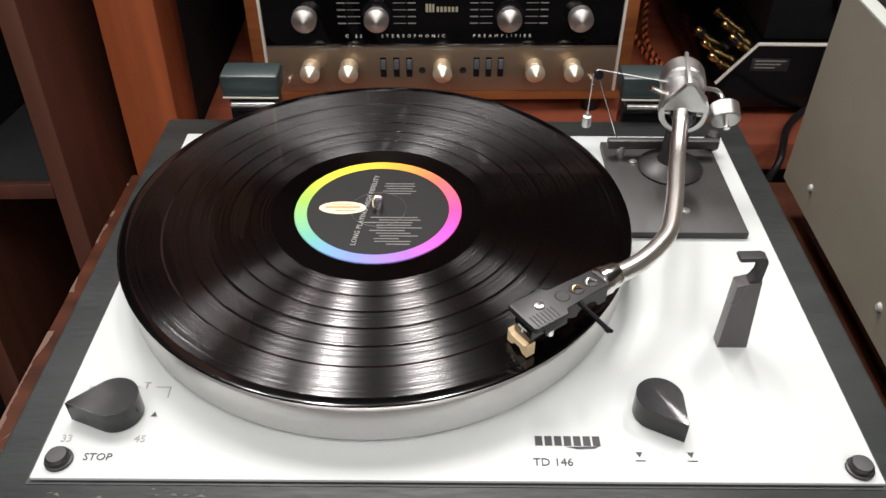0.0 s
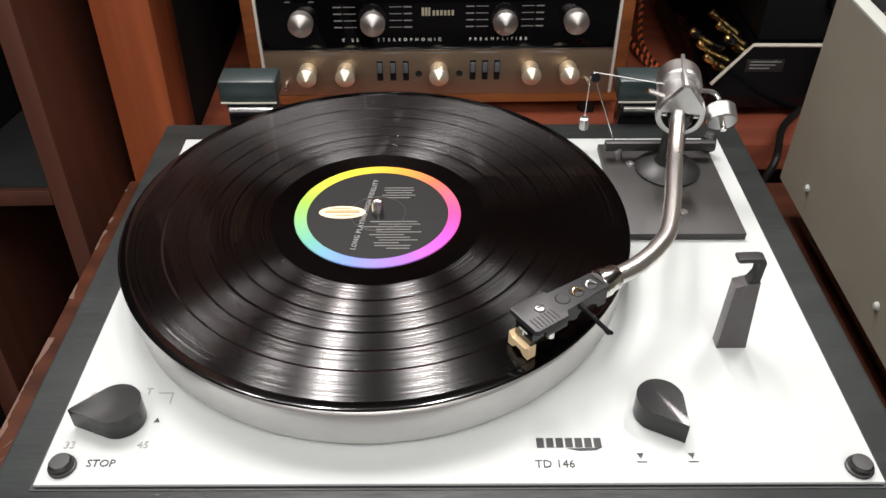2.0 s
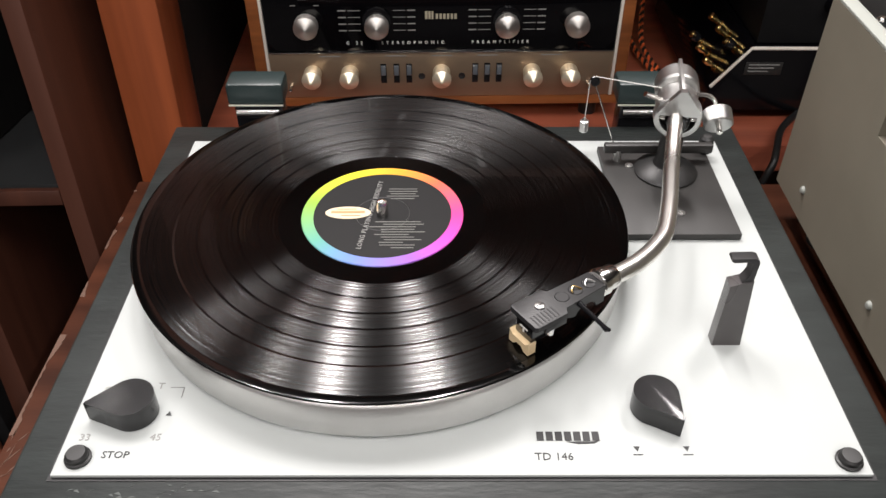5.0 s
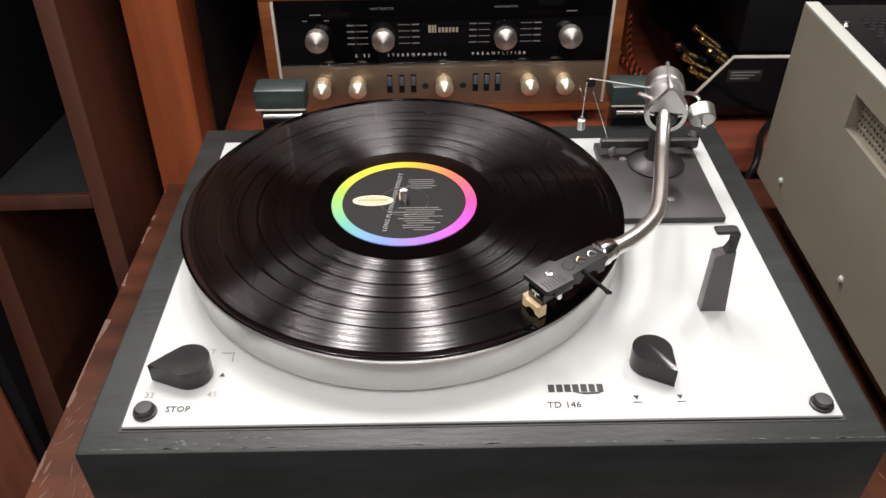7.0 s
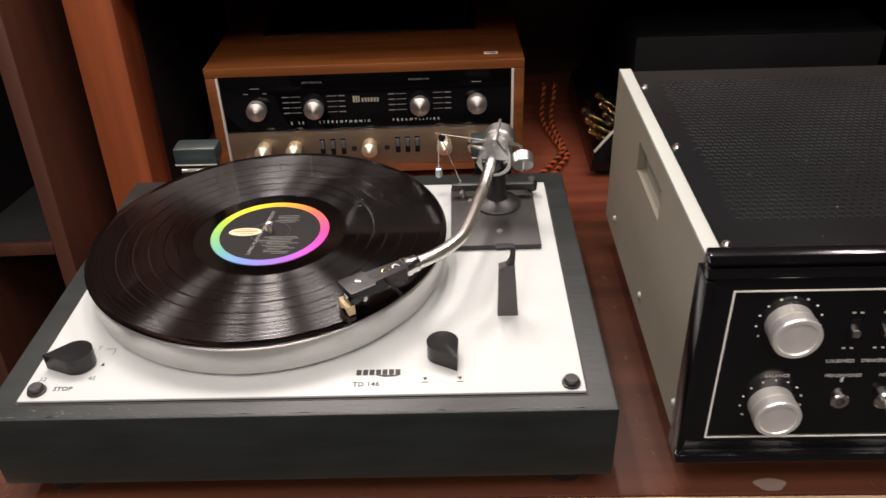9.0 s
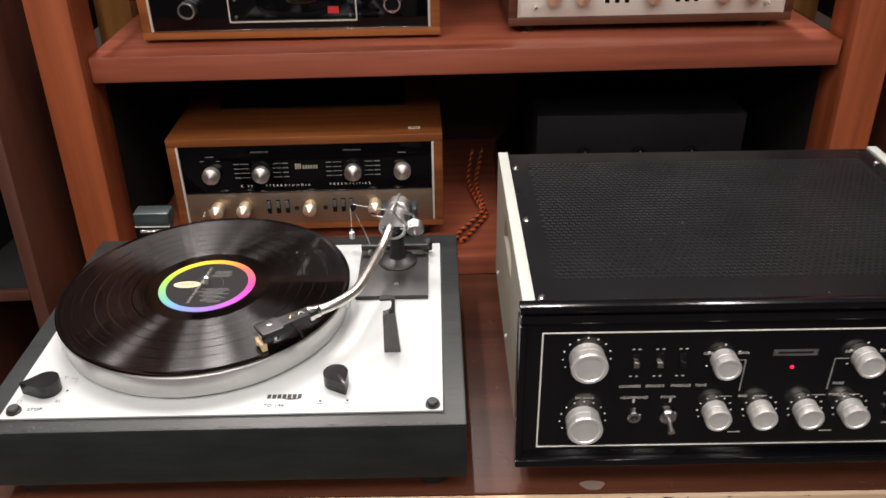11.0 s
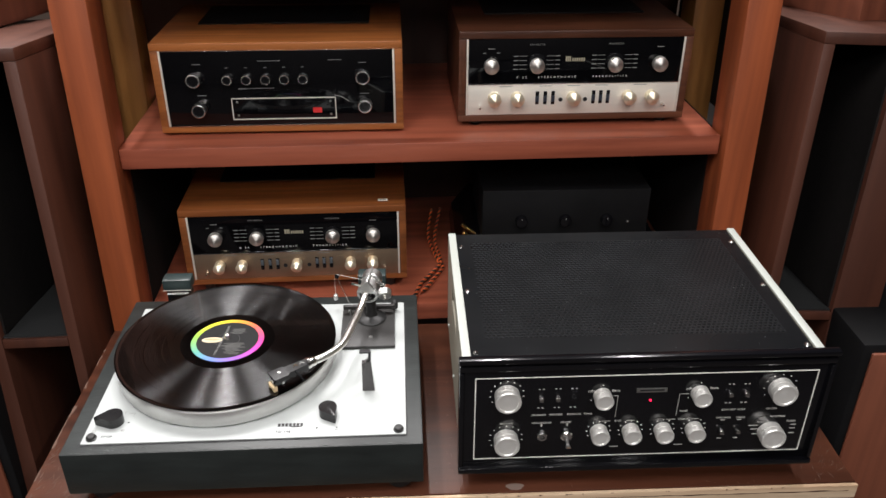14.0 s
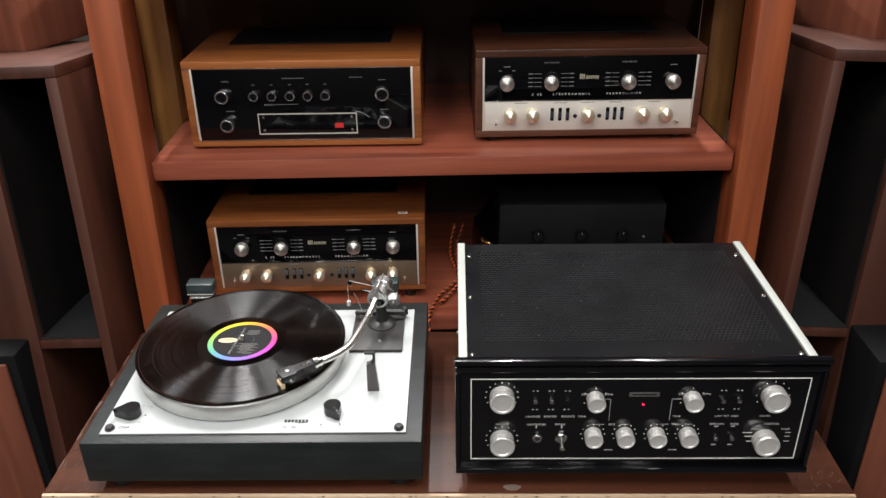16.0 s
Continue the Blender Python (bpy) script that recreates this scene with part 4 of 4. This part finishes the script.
part("toggle", sweep([(0, 0, 0.003), (0, -0.0040, 0.0120), (0, -0.0062, 0.0165)], [0.0016, 0.0020, 0.0034], 16), satin, pw)


# ---- preamplifiers in wooden cases ----
CW, CH, CD = 0.437, 0.168, 0.300


def case(name, label, mat, m, feet):
    c = thing(name, label, "amplifier", "cased preamplifiers", m=m)
    body = part("case", box(0, CW, 0.0, CD, CH - 0.014, CH, 0.0016), mat, c, "veneered wooden case")
    box_b = mesh_of("case_side", box(0, 0.014, 0.0006, CD, 0.0125, CH - 0.0142, 0.0012), mat)
    part("side", box_b, None, c)
    part("side", box_b, None, c, "", Matrix.Translation((CW - 0.014, 0, 0)))
    part("bottom", box(0, CW, 0.0006, CD, 0.0, 0.0123, 0.0012), mat, c)
    part("back", box(0.0142, CW - 0.0142, CD - 0.01, CD - 0.002, 0.0125, CH - 0.0142), dark_gap, c)
    strip = mesh_of("edge_strip", box(0, 0.0035, -0.0012, 0.008, 0.0126, CH - 0.0143, 0.0006), brushed)
    for x in (0.0142, CW - 0.0177):
        part("edge_strip", strip, None, c, "bright metal edge strip", Matrix.Translation((x, 0, 0)))
    fm = mesh_of("case_foot", cyl(0.011, feet, None, 20), rubber)
    for x, y in ((0.035, 0.03), (CW - 0.035, 0.03), (0.035, CD - 0.03), (CW - 0.035, CD - 0.03)):
        part("foot", fm, None, c, "", Matrix.Translation((x, y, -feet)))
    part("top_vent", box(0.06, CW - 0.06, 0.13, 0.27, CH, CH + 0.003, 0.001), matt_black, c, "black ventilation panel")
    return c


dome = mesh_of("tone_knob", lathe([(0.0130, 0), (0.0136, 0.001), (0.0136, 0.0125), (0.0130, 0.0132), (0.0010, 0.0182), (0, 0.0183)], 48), spun_silver)
skirt = mesh_of("selector_skirt", lathe([(0.0, 0), (0.0165, 0), (0.0160, 0.0035), (0.0136, 0.0040), (0, 0.0040)], 40), black_plastic)
small = mesh_of("small_knob", lathe([(0.0104, 0), (0.0104, 0.0130), (0.0098, 0.0134), (0.0098, 0.0150), (0.0112, 0.0155), (0.0112, 0.0195), (0.0104, 0.0202), (0.0012, 0.0272), (0, 0.0273)], 40), spun_warm)
hole = mesh_of("socket_hole", lathe([(0, 0.0004), (0.0032, 0.0004), (0.0040, 0.0008), (0.0040, 0)], 20), black_ink)
slot_m = mesh_of("slot", box(-0.0034, 0.0034, -0.0125, 0.0125, 0, 0.0006, 0.0002), black_plastic)
slide_m = mesh_of("slider", box(-0.0028, 0.0028, -0.0015, 0.0105, 0.0006, 0.0035, 0.0005), material("blue_grey_slider", (0.20, 0.23, 0.26), 0.3, 0.6))
slide_d = mesh_of("slider_dark", box(-0.0028, 0.0028, -0.0075, 0.0045, 0.0006, 0.0030, 0.0005), material("dark_slider", (0.03, 0.035, 0.05), 0.3))
stub = mesh_of("lever_stub", lathe([(0.0030, 0), (0.0026, 0.004), (0.0014, 0.006), (0.0018, 0.013), (0, 0.014)], 16), chrome)


def stereo_preamp(m, mat, label, dark, feet, spread):
    c = case("stereo_preamplifier", label, mat, m, feet)
    X0, X1 = 0.0180, CW - 0.0180
    w = X1 - X0
    ZD = 0.0705
    glass = part("glass_panel", box(X0, X1, 0.0005, 0.010, ZD + 0.0016, CH - 0.0145, 0.0004), glass_black, c, "black glass upper panel")
    low = part("metal_panel", box(X0, X1, 0.0003, 0.010, 0.0128, ZD - 0.0002, 0.0004), brushed if dark else bronze, c, "brushed metal lower panel")
    part("divider", box(X0, X1, -0.0012, 0.008, ZD, ZD + 0.0014, 0.0003), chrome, c, "bright dividing strip")

    def g(u):
        return X0 + u * w
    KZ = 0.1065
    for i, u in enumerate((0.5 - spread, 0.317, 0.684, 0.5 + spread)):
        if i in (1, 2):
            part("selector_skirt", skirt, None, glass, "", front(g(u), 0.0, KZ + 0.004))
        part("knob", dome, None, glass, "spun silver knob", front(g(u), 0.0, KZ))
    lines = []
    for u, s in ((0.317, 1), (0.684, 1)):
        for k in range(4):
            z = 0.0985 + 0.0080 * k
            for sd in (-1, 1):
                lines.append((g(u) + sd * 0.0255, z, 0.014, 0.0008))
                lines.append((g(u) + sd * 0.0390, z, 0.009, 0.0014))
    for u in (0.5 - spread, 0.5 + spread):
        lines.append((g(u), 0.1365, 0.013, 0.0012))
        for sd in (-1, 1):
            if u < 0.5:
                lines.append((g(u) + sd * 0.013, 0.1290, 0.006, 0.0010))
    print_part("legend", bars(lines), grey_ink, glass, "", front(0, 0.0005, 0))
    for u in (0.317, 0.684):
        lettering("writing", "INPUT SELECTOR" if u < 0.5 else "MODE SELECTOR", 0.0036, grey_ink, glass, front(g(u), 0.0003, 0.1430))
    lettering("writing", "C 22", 0.0052, white_ink, glass, front(g(0.250), 0.0003, 0.0830), wide=2.1)
    lettering("writing", "STEREOPHONIC", 0.0052, white_ink, glass, front(g(0.417), 0.0003, 0.0830), wide=2.2)
    lettering("writing", "PREAMPLIFIER", 0.0052, white_ink, glass, front(g(0.668), 0.0003, 0.0830), wide=2.2)
    part("maker_mark", bars([(g(0.5) - 0.0175, 0.1165, 0.0030, 0.0095), (g(0.5) - 0.0138, 0.1165, 0.0026, 0.0095), (g(0.5) - 0.0105, 0.1165, 0.0022, 0.0095)] +
                            [(g(0.5) - 0.0055 + 0.0042 * k, 0.1150, 0.0028, 0.0062) for k in range(6)]), material("pale_gold_ink", (0.36, 0.33, 0.24), 0.4), glass, "plain pale maker mark", front(0, 0.0005, 0))
    BZ = 0.0450
    for u in (0.122, 0.231, 0.499, 0.764, 0.874):
        part("knob", small, None, low, "pointed warm silver knob", front(g(u), 0.0, BZ) @ (Matrix.Diagonal((1.12, 1.12, 0.9, 1)) if dark else Matrix()))
    for u in (0.441, 0.559):
        part("socket", hole, None, low, "", front(g(u), 0.0002, 0.0400))
    for i, u in enumerate((0.329, 0.367, 0.404, 0.598, 0.633, 0.668)):
        s = part("slide_switch", slot_m, None, low, "slide switch", front(g(u), 0.0002, 0.0440))
        part("slider", slide_d if dark else slide_m, None, s, "", Matrix())
    for u in (0.055, 0.935):
        part("lever", stub, None, low, "", front(g(u), 0.0002, 0.0290))
    pl = []
    for u in (0.176, 0.367, 0.500, 0.633, 0.819):
        pl.append((g(u), 0.0665, 0.024, 0.0011))
    print_part("legend", bars(pl), grey_ink, low, "", front(0, 0.0002, 0))
    return c


pre_low = stereo_preamp(Matrix.Translation((-0.0150, 0.6520, -0.0715)) @ Matrix.Rotation(radians(1.6), 4, "Z") @ Matrix.Diagonal((1, 1, 0.985, 1)), low_walnut, "black and brass stereo preamplifier in walnut case on lower shelf", False, 0.0265, 0.3815)
stereo_preamp(Matrix.Translation((0.5225, 0.6780, 0.2570)) @ Matrix.Rotation(radians(1.2), 4, "Z") @ Matrix.Diagonal((0.972, 0.975, 0.995, 1)), dark_walnut, "black and silver stereo preamplifier in dark walnut case on shelf", True, 0.0118, 0.395)
part("price_tag", box(0.383, 0.402, 0.020, 0.030, CH + 0.0002, CH + 0.0006), material("white_sticker", (0.8, 0.78, 0.74), 0.6), pre_low, "small white price sticker")
part("tag_print", bars([(0.3925, 0.025, 0.012, 0.003)], CH + 0.0007, CH + 0.0009), grey_ink, pre_low)

# receiver with five push knobs and a long dial window
tuner = case("tuner_preamplifier", "black glass tuner preamplifier in light walnut case on upper shelf", walnut, Matrix.Translation((-0.0155, 0.6530, 0.2510)) @ Matrix.Rotation(radians(0.9), 4, "Z") @ Matrix.Diagonal((1, 1, 0.972, 1)), 0.006)
X0, X1 = 0.0180, CW - 0.0180
tg_ = part("glass_panel", box(X0, X1, 0.0005, 0.010, 0.0145, CH - 0.0150, 0.0004), glass_black, tuner, "black glass front panel")
part("edge_trim", box(X0, X1, -0.001, 0.008, CH - 0.0149, CH - 0.0141, 0.0002), chrome, tuner)
part("edge_trim", box(X0, X1, -0.001, 0.008, 0.0130, 0.0142, 0.0002), chrome, tuner)


def ringed(r, length):
    return mesh_of("ringed_knob_rim", lathe([(r, 0), (r, length), (r * 0.93, length + 0.0008), (r * 0.80, length + 0.0008), (r * 0.76, length * 0.9)], 36), rim_metal), mesh_of("ringed_knob_face", lathe([(0, length * 0.9), (r * 0.77, length * 0.9)], 32), gloss_black)


rb, rs = ringed(0.0125, 0.014), ringed(0.0088, 0.012)
for px, py, (rim, face) in ((388, 166, rb), (445, 166, rs), (478, 166, rs), (511, 166, rs), (543, 166, rs), (575, 166, rs), (678, 164, rb), (391, 218, rb), (680, 214, rb)):
    k = part("knob", rim, None, tg_, "chrome-rimmed black knob", front(X0 + (px - 337) / 393 * (X1 - X0), 0.0005, 0.1480 - (py - 124) / 128 * 0.1390))
    part("face", face, None, k)
wx0, wx1, wz0, wz1 = X0 + (447 - 337) / 393 * (X1 - X0), X0 + (629 - 337) / 393 * (X1 - X0), 0.0245, 0.0660
win = bmesh.new()
for a, b, c, d in ((wx0, wx1, wz1 - 0.0016, wz1), (wx0, wx1, wz0, wz0 + 0.0016), (wx0, wx0 + 0.0016, wz0 + 0.0016, wz1 - 0.0016), (wx1 - 0.0016, wx1, wz0 + 0.0016, wz1 - 0.0016)):
    box(a, b, -0.0015, 0.0005, c, d, bm=win)
wf = part("dial_window", win, brushed, tg_, "bright framed dial window")
part("indicator", box(wx1 - 0.042, wx1 - 0.026, -0.0004, 0.0004, wz0 + 0.0115, wz0 + 0.0215), material("red_indicator", (0.55, 0.03, 0.03), 0.4), wf, "red indicator flag")
for x in (wx0 + 0.010, wx1 - 0.010):
    for z in (wz0 + 0.008, wz1 - 0.008):
        part("screw", lathe([(0, 0.001), (0.0018, 0.0008), (0.0024, 0)], 12), satin, wf, "", front(x, 0.0004, z))
tb = [(X0 + (p - 337) / 393 * (X1 - X0), 0.1295, 0.014, 0.0012) for p in (395, 678)]
tb += [(X0 + (p - 337) / 393 * (X1 - X0), 0.1225, 0.005, 0.0010) for p in (445, 478, 511, 543, 575)]
tb += [(X0 + (p - 337) / 393 * (X1 - X0), 0.0715, 0.016, 0.0012) for p in (398, 680)]
tb += [(X0 + 0.185, 0.1345, 0.040, 0.0012), (X0 + 0.300, 0.1350, 0.024, 0.0012), (X0 + 0.165, 0.0840, 0.050, 0.0012), (X0 + 0.135, 0.0835, 0.016, 0.0024)]
print_part("legend", bars(tb), material("dim_ink", (0.14, 0.14, 0.14), 0.4), tg_, "", front(0, 0.0003, 0))
part("pulled_cord", sweep(spline([(wx1 - 0.002, -0.002, wz1 + 0.004), (wx1 + 0.012, -0.006, wz1 + 0.001), (wx1 + 0.024, -0.004, wz1 - 0.008)], 5), 0.0007, 6), grey_ink, tg_)

# ---- black power amplifier behind, on the lower shelf ----
pa = thing("power_amplifier", "black power amplifier with bright chrome edge on lower shelf", "amplifier", m=Matrix.Translation((0.006, 0.668, -0.004)))
XZ = Matrix(((1, 0, 0, 0), (0, 0, 1, 0), (0, 1, 0, 0), (0, 0, 0, 1)))
part("chassis", prism([(0.516, -0.078), (0.521, -0.045), (0.559, 0.003), (0.925, 0.003), (0.925, -0.078)], 0.0, 0.30, 0.001, XZ), gloss_black, pa, "glossy black chassis")
part("chrome_edge", sweep([(0.520, -0.001, -0.046), (0.5585, -0.001, 0.0040), (0.925, -0.001, 0.0040)], 0.0023, 8), brushed, pa, "bright chrome edge")
part("cover", box(0.567, 0.900, 0.012, 0.25, 0.004, 0.117, 0.002), matt_black, pa, "plain black transformer cover")
part("name_plate", box(0.556, 0.600, -0.0012, -0.0002, -0.030, -0.014, 0.0003), grey_board, pa)
for k in range(3):
    part("plate_bar", box(0.560, 0.596 - 0.006 * k, -0.0017, -0.0013, -0.0175 - 0.0042 * k, -0.0160 - 0.0042 * k), grey_ink, pa)
for x in (0.64, 0.73, 0.81, 0.86):
    part("cover_screw", lathe([(0, 0.002), (0.002, 0.0016), (0.003, 0)], 12), satin, pa, "", front(x, 0.012, 0.045))
dk = mesh_of("cover_knob", lathe([(0.0120, 0), (0.0120, 0.010), (0.0105, 0.0125), (0.0060, 0.0130), (0, 0.0128)], 28), gloss_black)
for x in (0.645, 0.733, 0.816):
    o = part("cover_knob", dk, None, pa, "glossy black knob", front(x, 0.012, 0.052))
    part("pointer", box(-0.0005, 0.0005, 0.005, 0.009, 0.0129, 0.0134), grey_ink, o)
for x, y in ((0.54, 0.03), (0.90, 0.03), (0.54, 0.27), (0.90, 0.27)):
    part("foot", cyl(0.012, 0.0160, Matrix.Translation((x, y, -0.0938)), 20), rubber, pa)
slope = Vector((-0.048, 0, 0.038)).normalized().to_track_quat("Z", "Y").to_matrix().to_4x4()
gp = mesh_of("binding_post", lathe([(0, 0), (0.0055, 0), (0.0055, 0.004), (0.0035, 0.005), (0.0035, 0.012), (0.0050, 0.013), (0.0050, 0.021), (0.0030, 0.023), (0, 0.023)], 20), gold)
bp_ = mesh_of("binding_cap", lathe([(0, 0.010), (0.0062, 0.010), (0.0066, 0.019), (0, 0.020)], 16), black_plastic)
for k, (f, y) in enumerate(((0.25, 0.020), (0.75, 0.020), (0.25, 0.055), (0.75, 0.055), (0.25, 0.09), (0.75, 0.09))):
    o = part("binding_post", gp, None, pa, "gold-plated binding post", Matrix.Translation((0.521 + 0.038 * f, y, -0.045 + 0.048 * f)) @ slope)
    if k % 3 == 1:
        part("cap", bp_, None, o)


# ---- cables ----
def twisted(points, label):
    c = thing("speaker_cable", label, "cable", "twisted speaker cables")
    line = spline(points, 18)
    for s, (nm, mt) in enumerate((("orange_strand", cable_orange), ("black_strand", rubber))):
        pts = []
        run = 0.0
        for i, p in enumerate(line):
            if i:
                run += (p - line[i - 1]).length
            a = run / 0.0165 * 2 * math.pi + s * math.pi
            d = (line[min(i + 1, len(line) - 1)] - line[max(i - 1, 0)]).normalized()
            n1 = d.cross(Vector((0.3, 0.2, 1))).normalized()
            n2 = d.cross(n1)
            pts.append(p + 0.0022 * (math.cos(a) * n1 + math.sin(a) * n2))
        part(nm, sweep(pts, 0.0022, 8), mt, c)
    return c


cable_orange = material("orange_insulation", (0.75, 0.14, 0.035), 0.45)
twisted([(0.500, 0.960, -0.060), (0.484, 0.860, -0.086), (0.493, 0.760, -0.088), (0.470, 0.705, -0.0885), (0.449, 0.668, -0.0885), (0.434, 0.610, -0.0885), (0.430, 0.575, -0.0880), (0.4285, 0.566, -0.100), (0.430, 0.564, -0.135), (0.437, 0.566, -0.19), (0.450, 0.57, -0.30)],
        "orange and black twisted speaker cable hanging over the shelf edge")
twisted([(0.480, 0.955, -0.060), (0.470, 0.870, -0.086), (0.486, 0.775, -0.0885), (0.497, 0.735, -0.0885), (0.480, 0.695, -0.0885), (0.462, 0.655, -0.0885), (0.452, 0.64, -0.0885)],
        "orange and black twisted speaker cable lying on the lower shelf")
lead = thing("power_lead", "black power lead hanging down behind the turntable", "cable")
part("cord", sweep(spline([(0.645, 0.672, -0.085), (0.610, 0.630, -0.086), (0.588, 0.580, -0.084), (0.580, 0.562, -0.092), (0.570, 0.556, -0.120), (0.556, 0.552, -0.20), (0.550, 0.55, -0.40)], 8), 0.0042, 12), rubber, lead)

# ---- loudspeakers low down and boxes on the side cabinets ----
brown_panel = wood("brown_panel", (0.15, 0.043, 0.023), (0.22, 0.068, 0.035), 0.5, "z", 40)


def low_speaker(x0, x1, inner, top=-0.048):
    s = thing("floor_speaker", "brown wood-fronted loudspeaker with black edging on the floor", "loudspeaker", "floor speakers")
    part("cabinet", box(x0, x1, 0.392, 0.70, -0.779, top, 0.004), matt_black, s, "black cabinet")
    a, b = (x0 + 0.004, inner) if x0 < 0 else (inner, x1 - 0.004)
    part("front_panel", box(a, b, 0.384, 0.3918, -0.77, top - 0.016, 0.003), brown_panel, s, "brown veneered front panel")
    return s


low_speaker(-0.72, -0.312, -0.328)
low_speaker(1.236, 1.66, 1.252, -0.066)
tops = thing("small_speaker", "small dark reddish-brown box standing on the cabinet", "box", "boxes on the cabinets", m=Matrix.Translation((-0.318, 0.700, 0.4175)) @ Matrix.Rotation(radians(-20), 4, "Z"))
part("body", box(-0.30, 0.0, 0.0, 0.22, 0.0, 0.20, 0.012), brown_panel, tops)
tops2 = thing("small_speaker", "small dark reddish-brown box standing on the cabinet", "box", "boxes on the cabinets", m=Matrix.Translation((1.245, 0.690, 0.4175)) @ Matrix.Rotation(radians(20), 4, "Z"))
part("body", box(0.0, 0.30, 0.0, 0.22, 0.0, 0.20, 0.012), brown_panel, tops2)

# ---- marks on the table ----
stain = [(0.560 + 0.0115 * math.cos(a) * (1 + 0.15 * math.sin(3 * a)), 0.0135 + 0.006 * math.sin(a)) for a in (2 * math.pi * i / 24 for i in range(24))]
part("worn_spot", prism(stain, 0.0001, 0.0004), material("pale_wear", (0.17, 0.12, 0.10), 0.6), table, "pale worn spot")
rng = random.Random(4)
flake = bmesh.new()
edge_in = []
for i in range(150):
    y = 0.007 + i * 0.0025
    w = 0.0006 + 0.0030 * max(0.0, 0.5 + noise.noise((y * 60, 0.3, 0))) ** 2 + 0.010 * max(0.0, noise.noise((y * 22, 5.1, 0)) - 0.25)
    edge_in.append((-0.0697 + w + rng.uniform(0, 0.0012), y))
for (xa, ya), (xb, yb) in zip(edge_in, edge_in[1:]):
    if noise.noise((ya * 45, 9.7, 0)) > 0.05:
        prism([(-0.0697, ya), (xa, ya), (xb, yb), (-0.0697, yb)], 0.00005, 0.0003, bm=flake)
for i in range(210):
    x, y = rng.uniform(0.442, 0.482), rng.uniform(0.02, 0.36)
    if i > 40:
        x, y = rng.uniform(-0.06, 1.0), rng.uniform(0.006, 0.013)
    if i > 58:
        x, y = rng.uniform(0.948, 1.006), rng.uniform(0.008, 0.20)
    if i > 130:
        x, y = rng.uniform(-0.068, -0.006), rng.uniform(0.007, 0.12)
    l, w, a = rng.uniform(0.0008, 0.004) * (2 if i > 58 else 1), rng.uniform(0.0002, 0.0007), rng.uniform(0, 3) if i < 59 else rng.gauss(1.2, 0.3)
    pts = [(x + math.cos(a) * l * s + math.sin(a) * w * q, y + math.sin(a) * l * s - math.cos(a) * w * q) for s, q in ((-1, 0), (0, 1), (1, 0), (0, -1))]
    prism(pts, 0.00005, 0.0003, bm=flake)
tagged(part("scratch", flake, material("bare_scratch", (0.085, 0.040, 0.024), 0.7), table, "pale chips and scratches"), kind="stuff")
chips = bmesh.new()
for i in range(26):
    x, w, h = rng.uniform(-0.065, 0.995), rng.uniform(0.001, 0.007), rng.uniform(0.0006, 0.0026)
    prism([(x, -0.0012), (x + w * 0.35, -0.0012 - h), (x + w * 0.6, -0.0012 - h * 0.55), (x + w, -0.0012)], -0.0014, -0.0009, 0, XZ, bm=chips)
# split between the plies, opening towards one end
split = [(0.40 + 0.006 * k, -0.0098 + 0.0011 * noise.noise((k * 0.21, 2.2, 0)), 0.00018 + 0.0006 * max(0.0, noise.noise((k * 0.33, 7.7, 0)) + 0.25) * (k / 60)) for k in range(101)]
for (xa, za, wa), (xb, zb, wb) in zip(split, split[1:]):
    prism([(xa, za - wa), (xb, zb - wb), (xb, zb + wb), (xa, za + wa)], -0.0013, -0.0009, 0, XZ, bm=chips)
tagged(part("edge_chip", chips, table_wood, table, "dark remains of varnish"), kind="stuff")
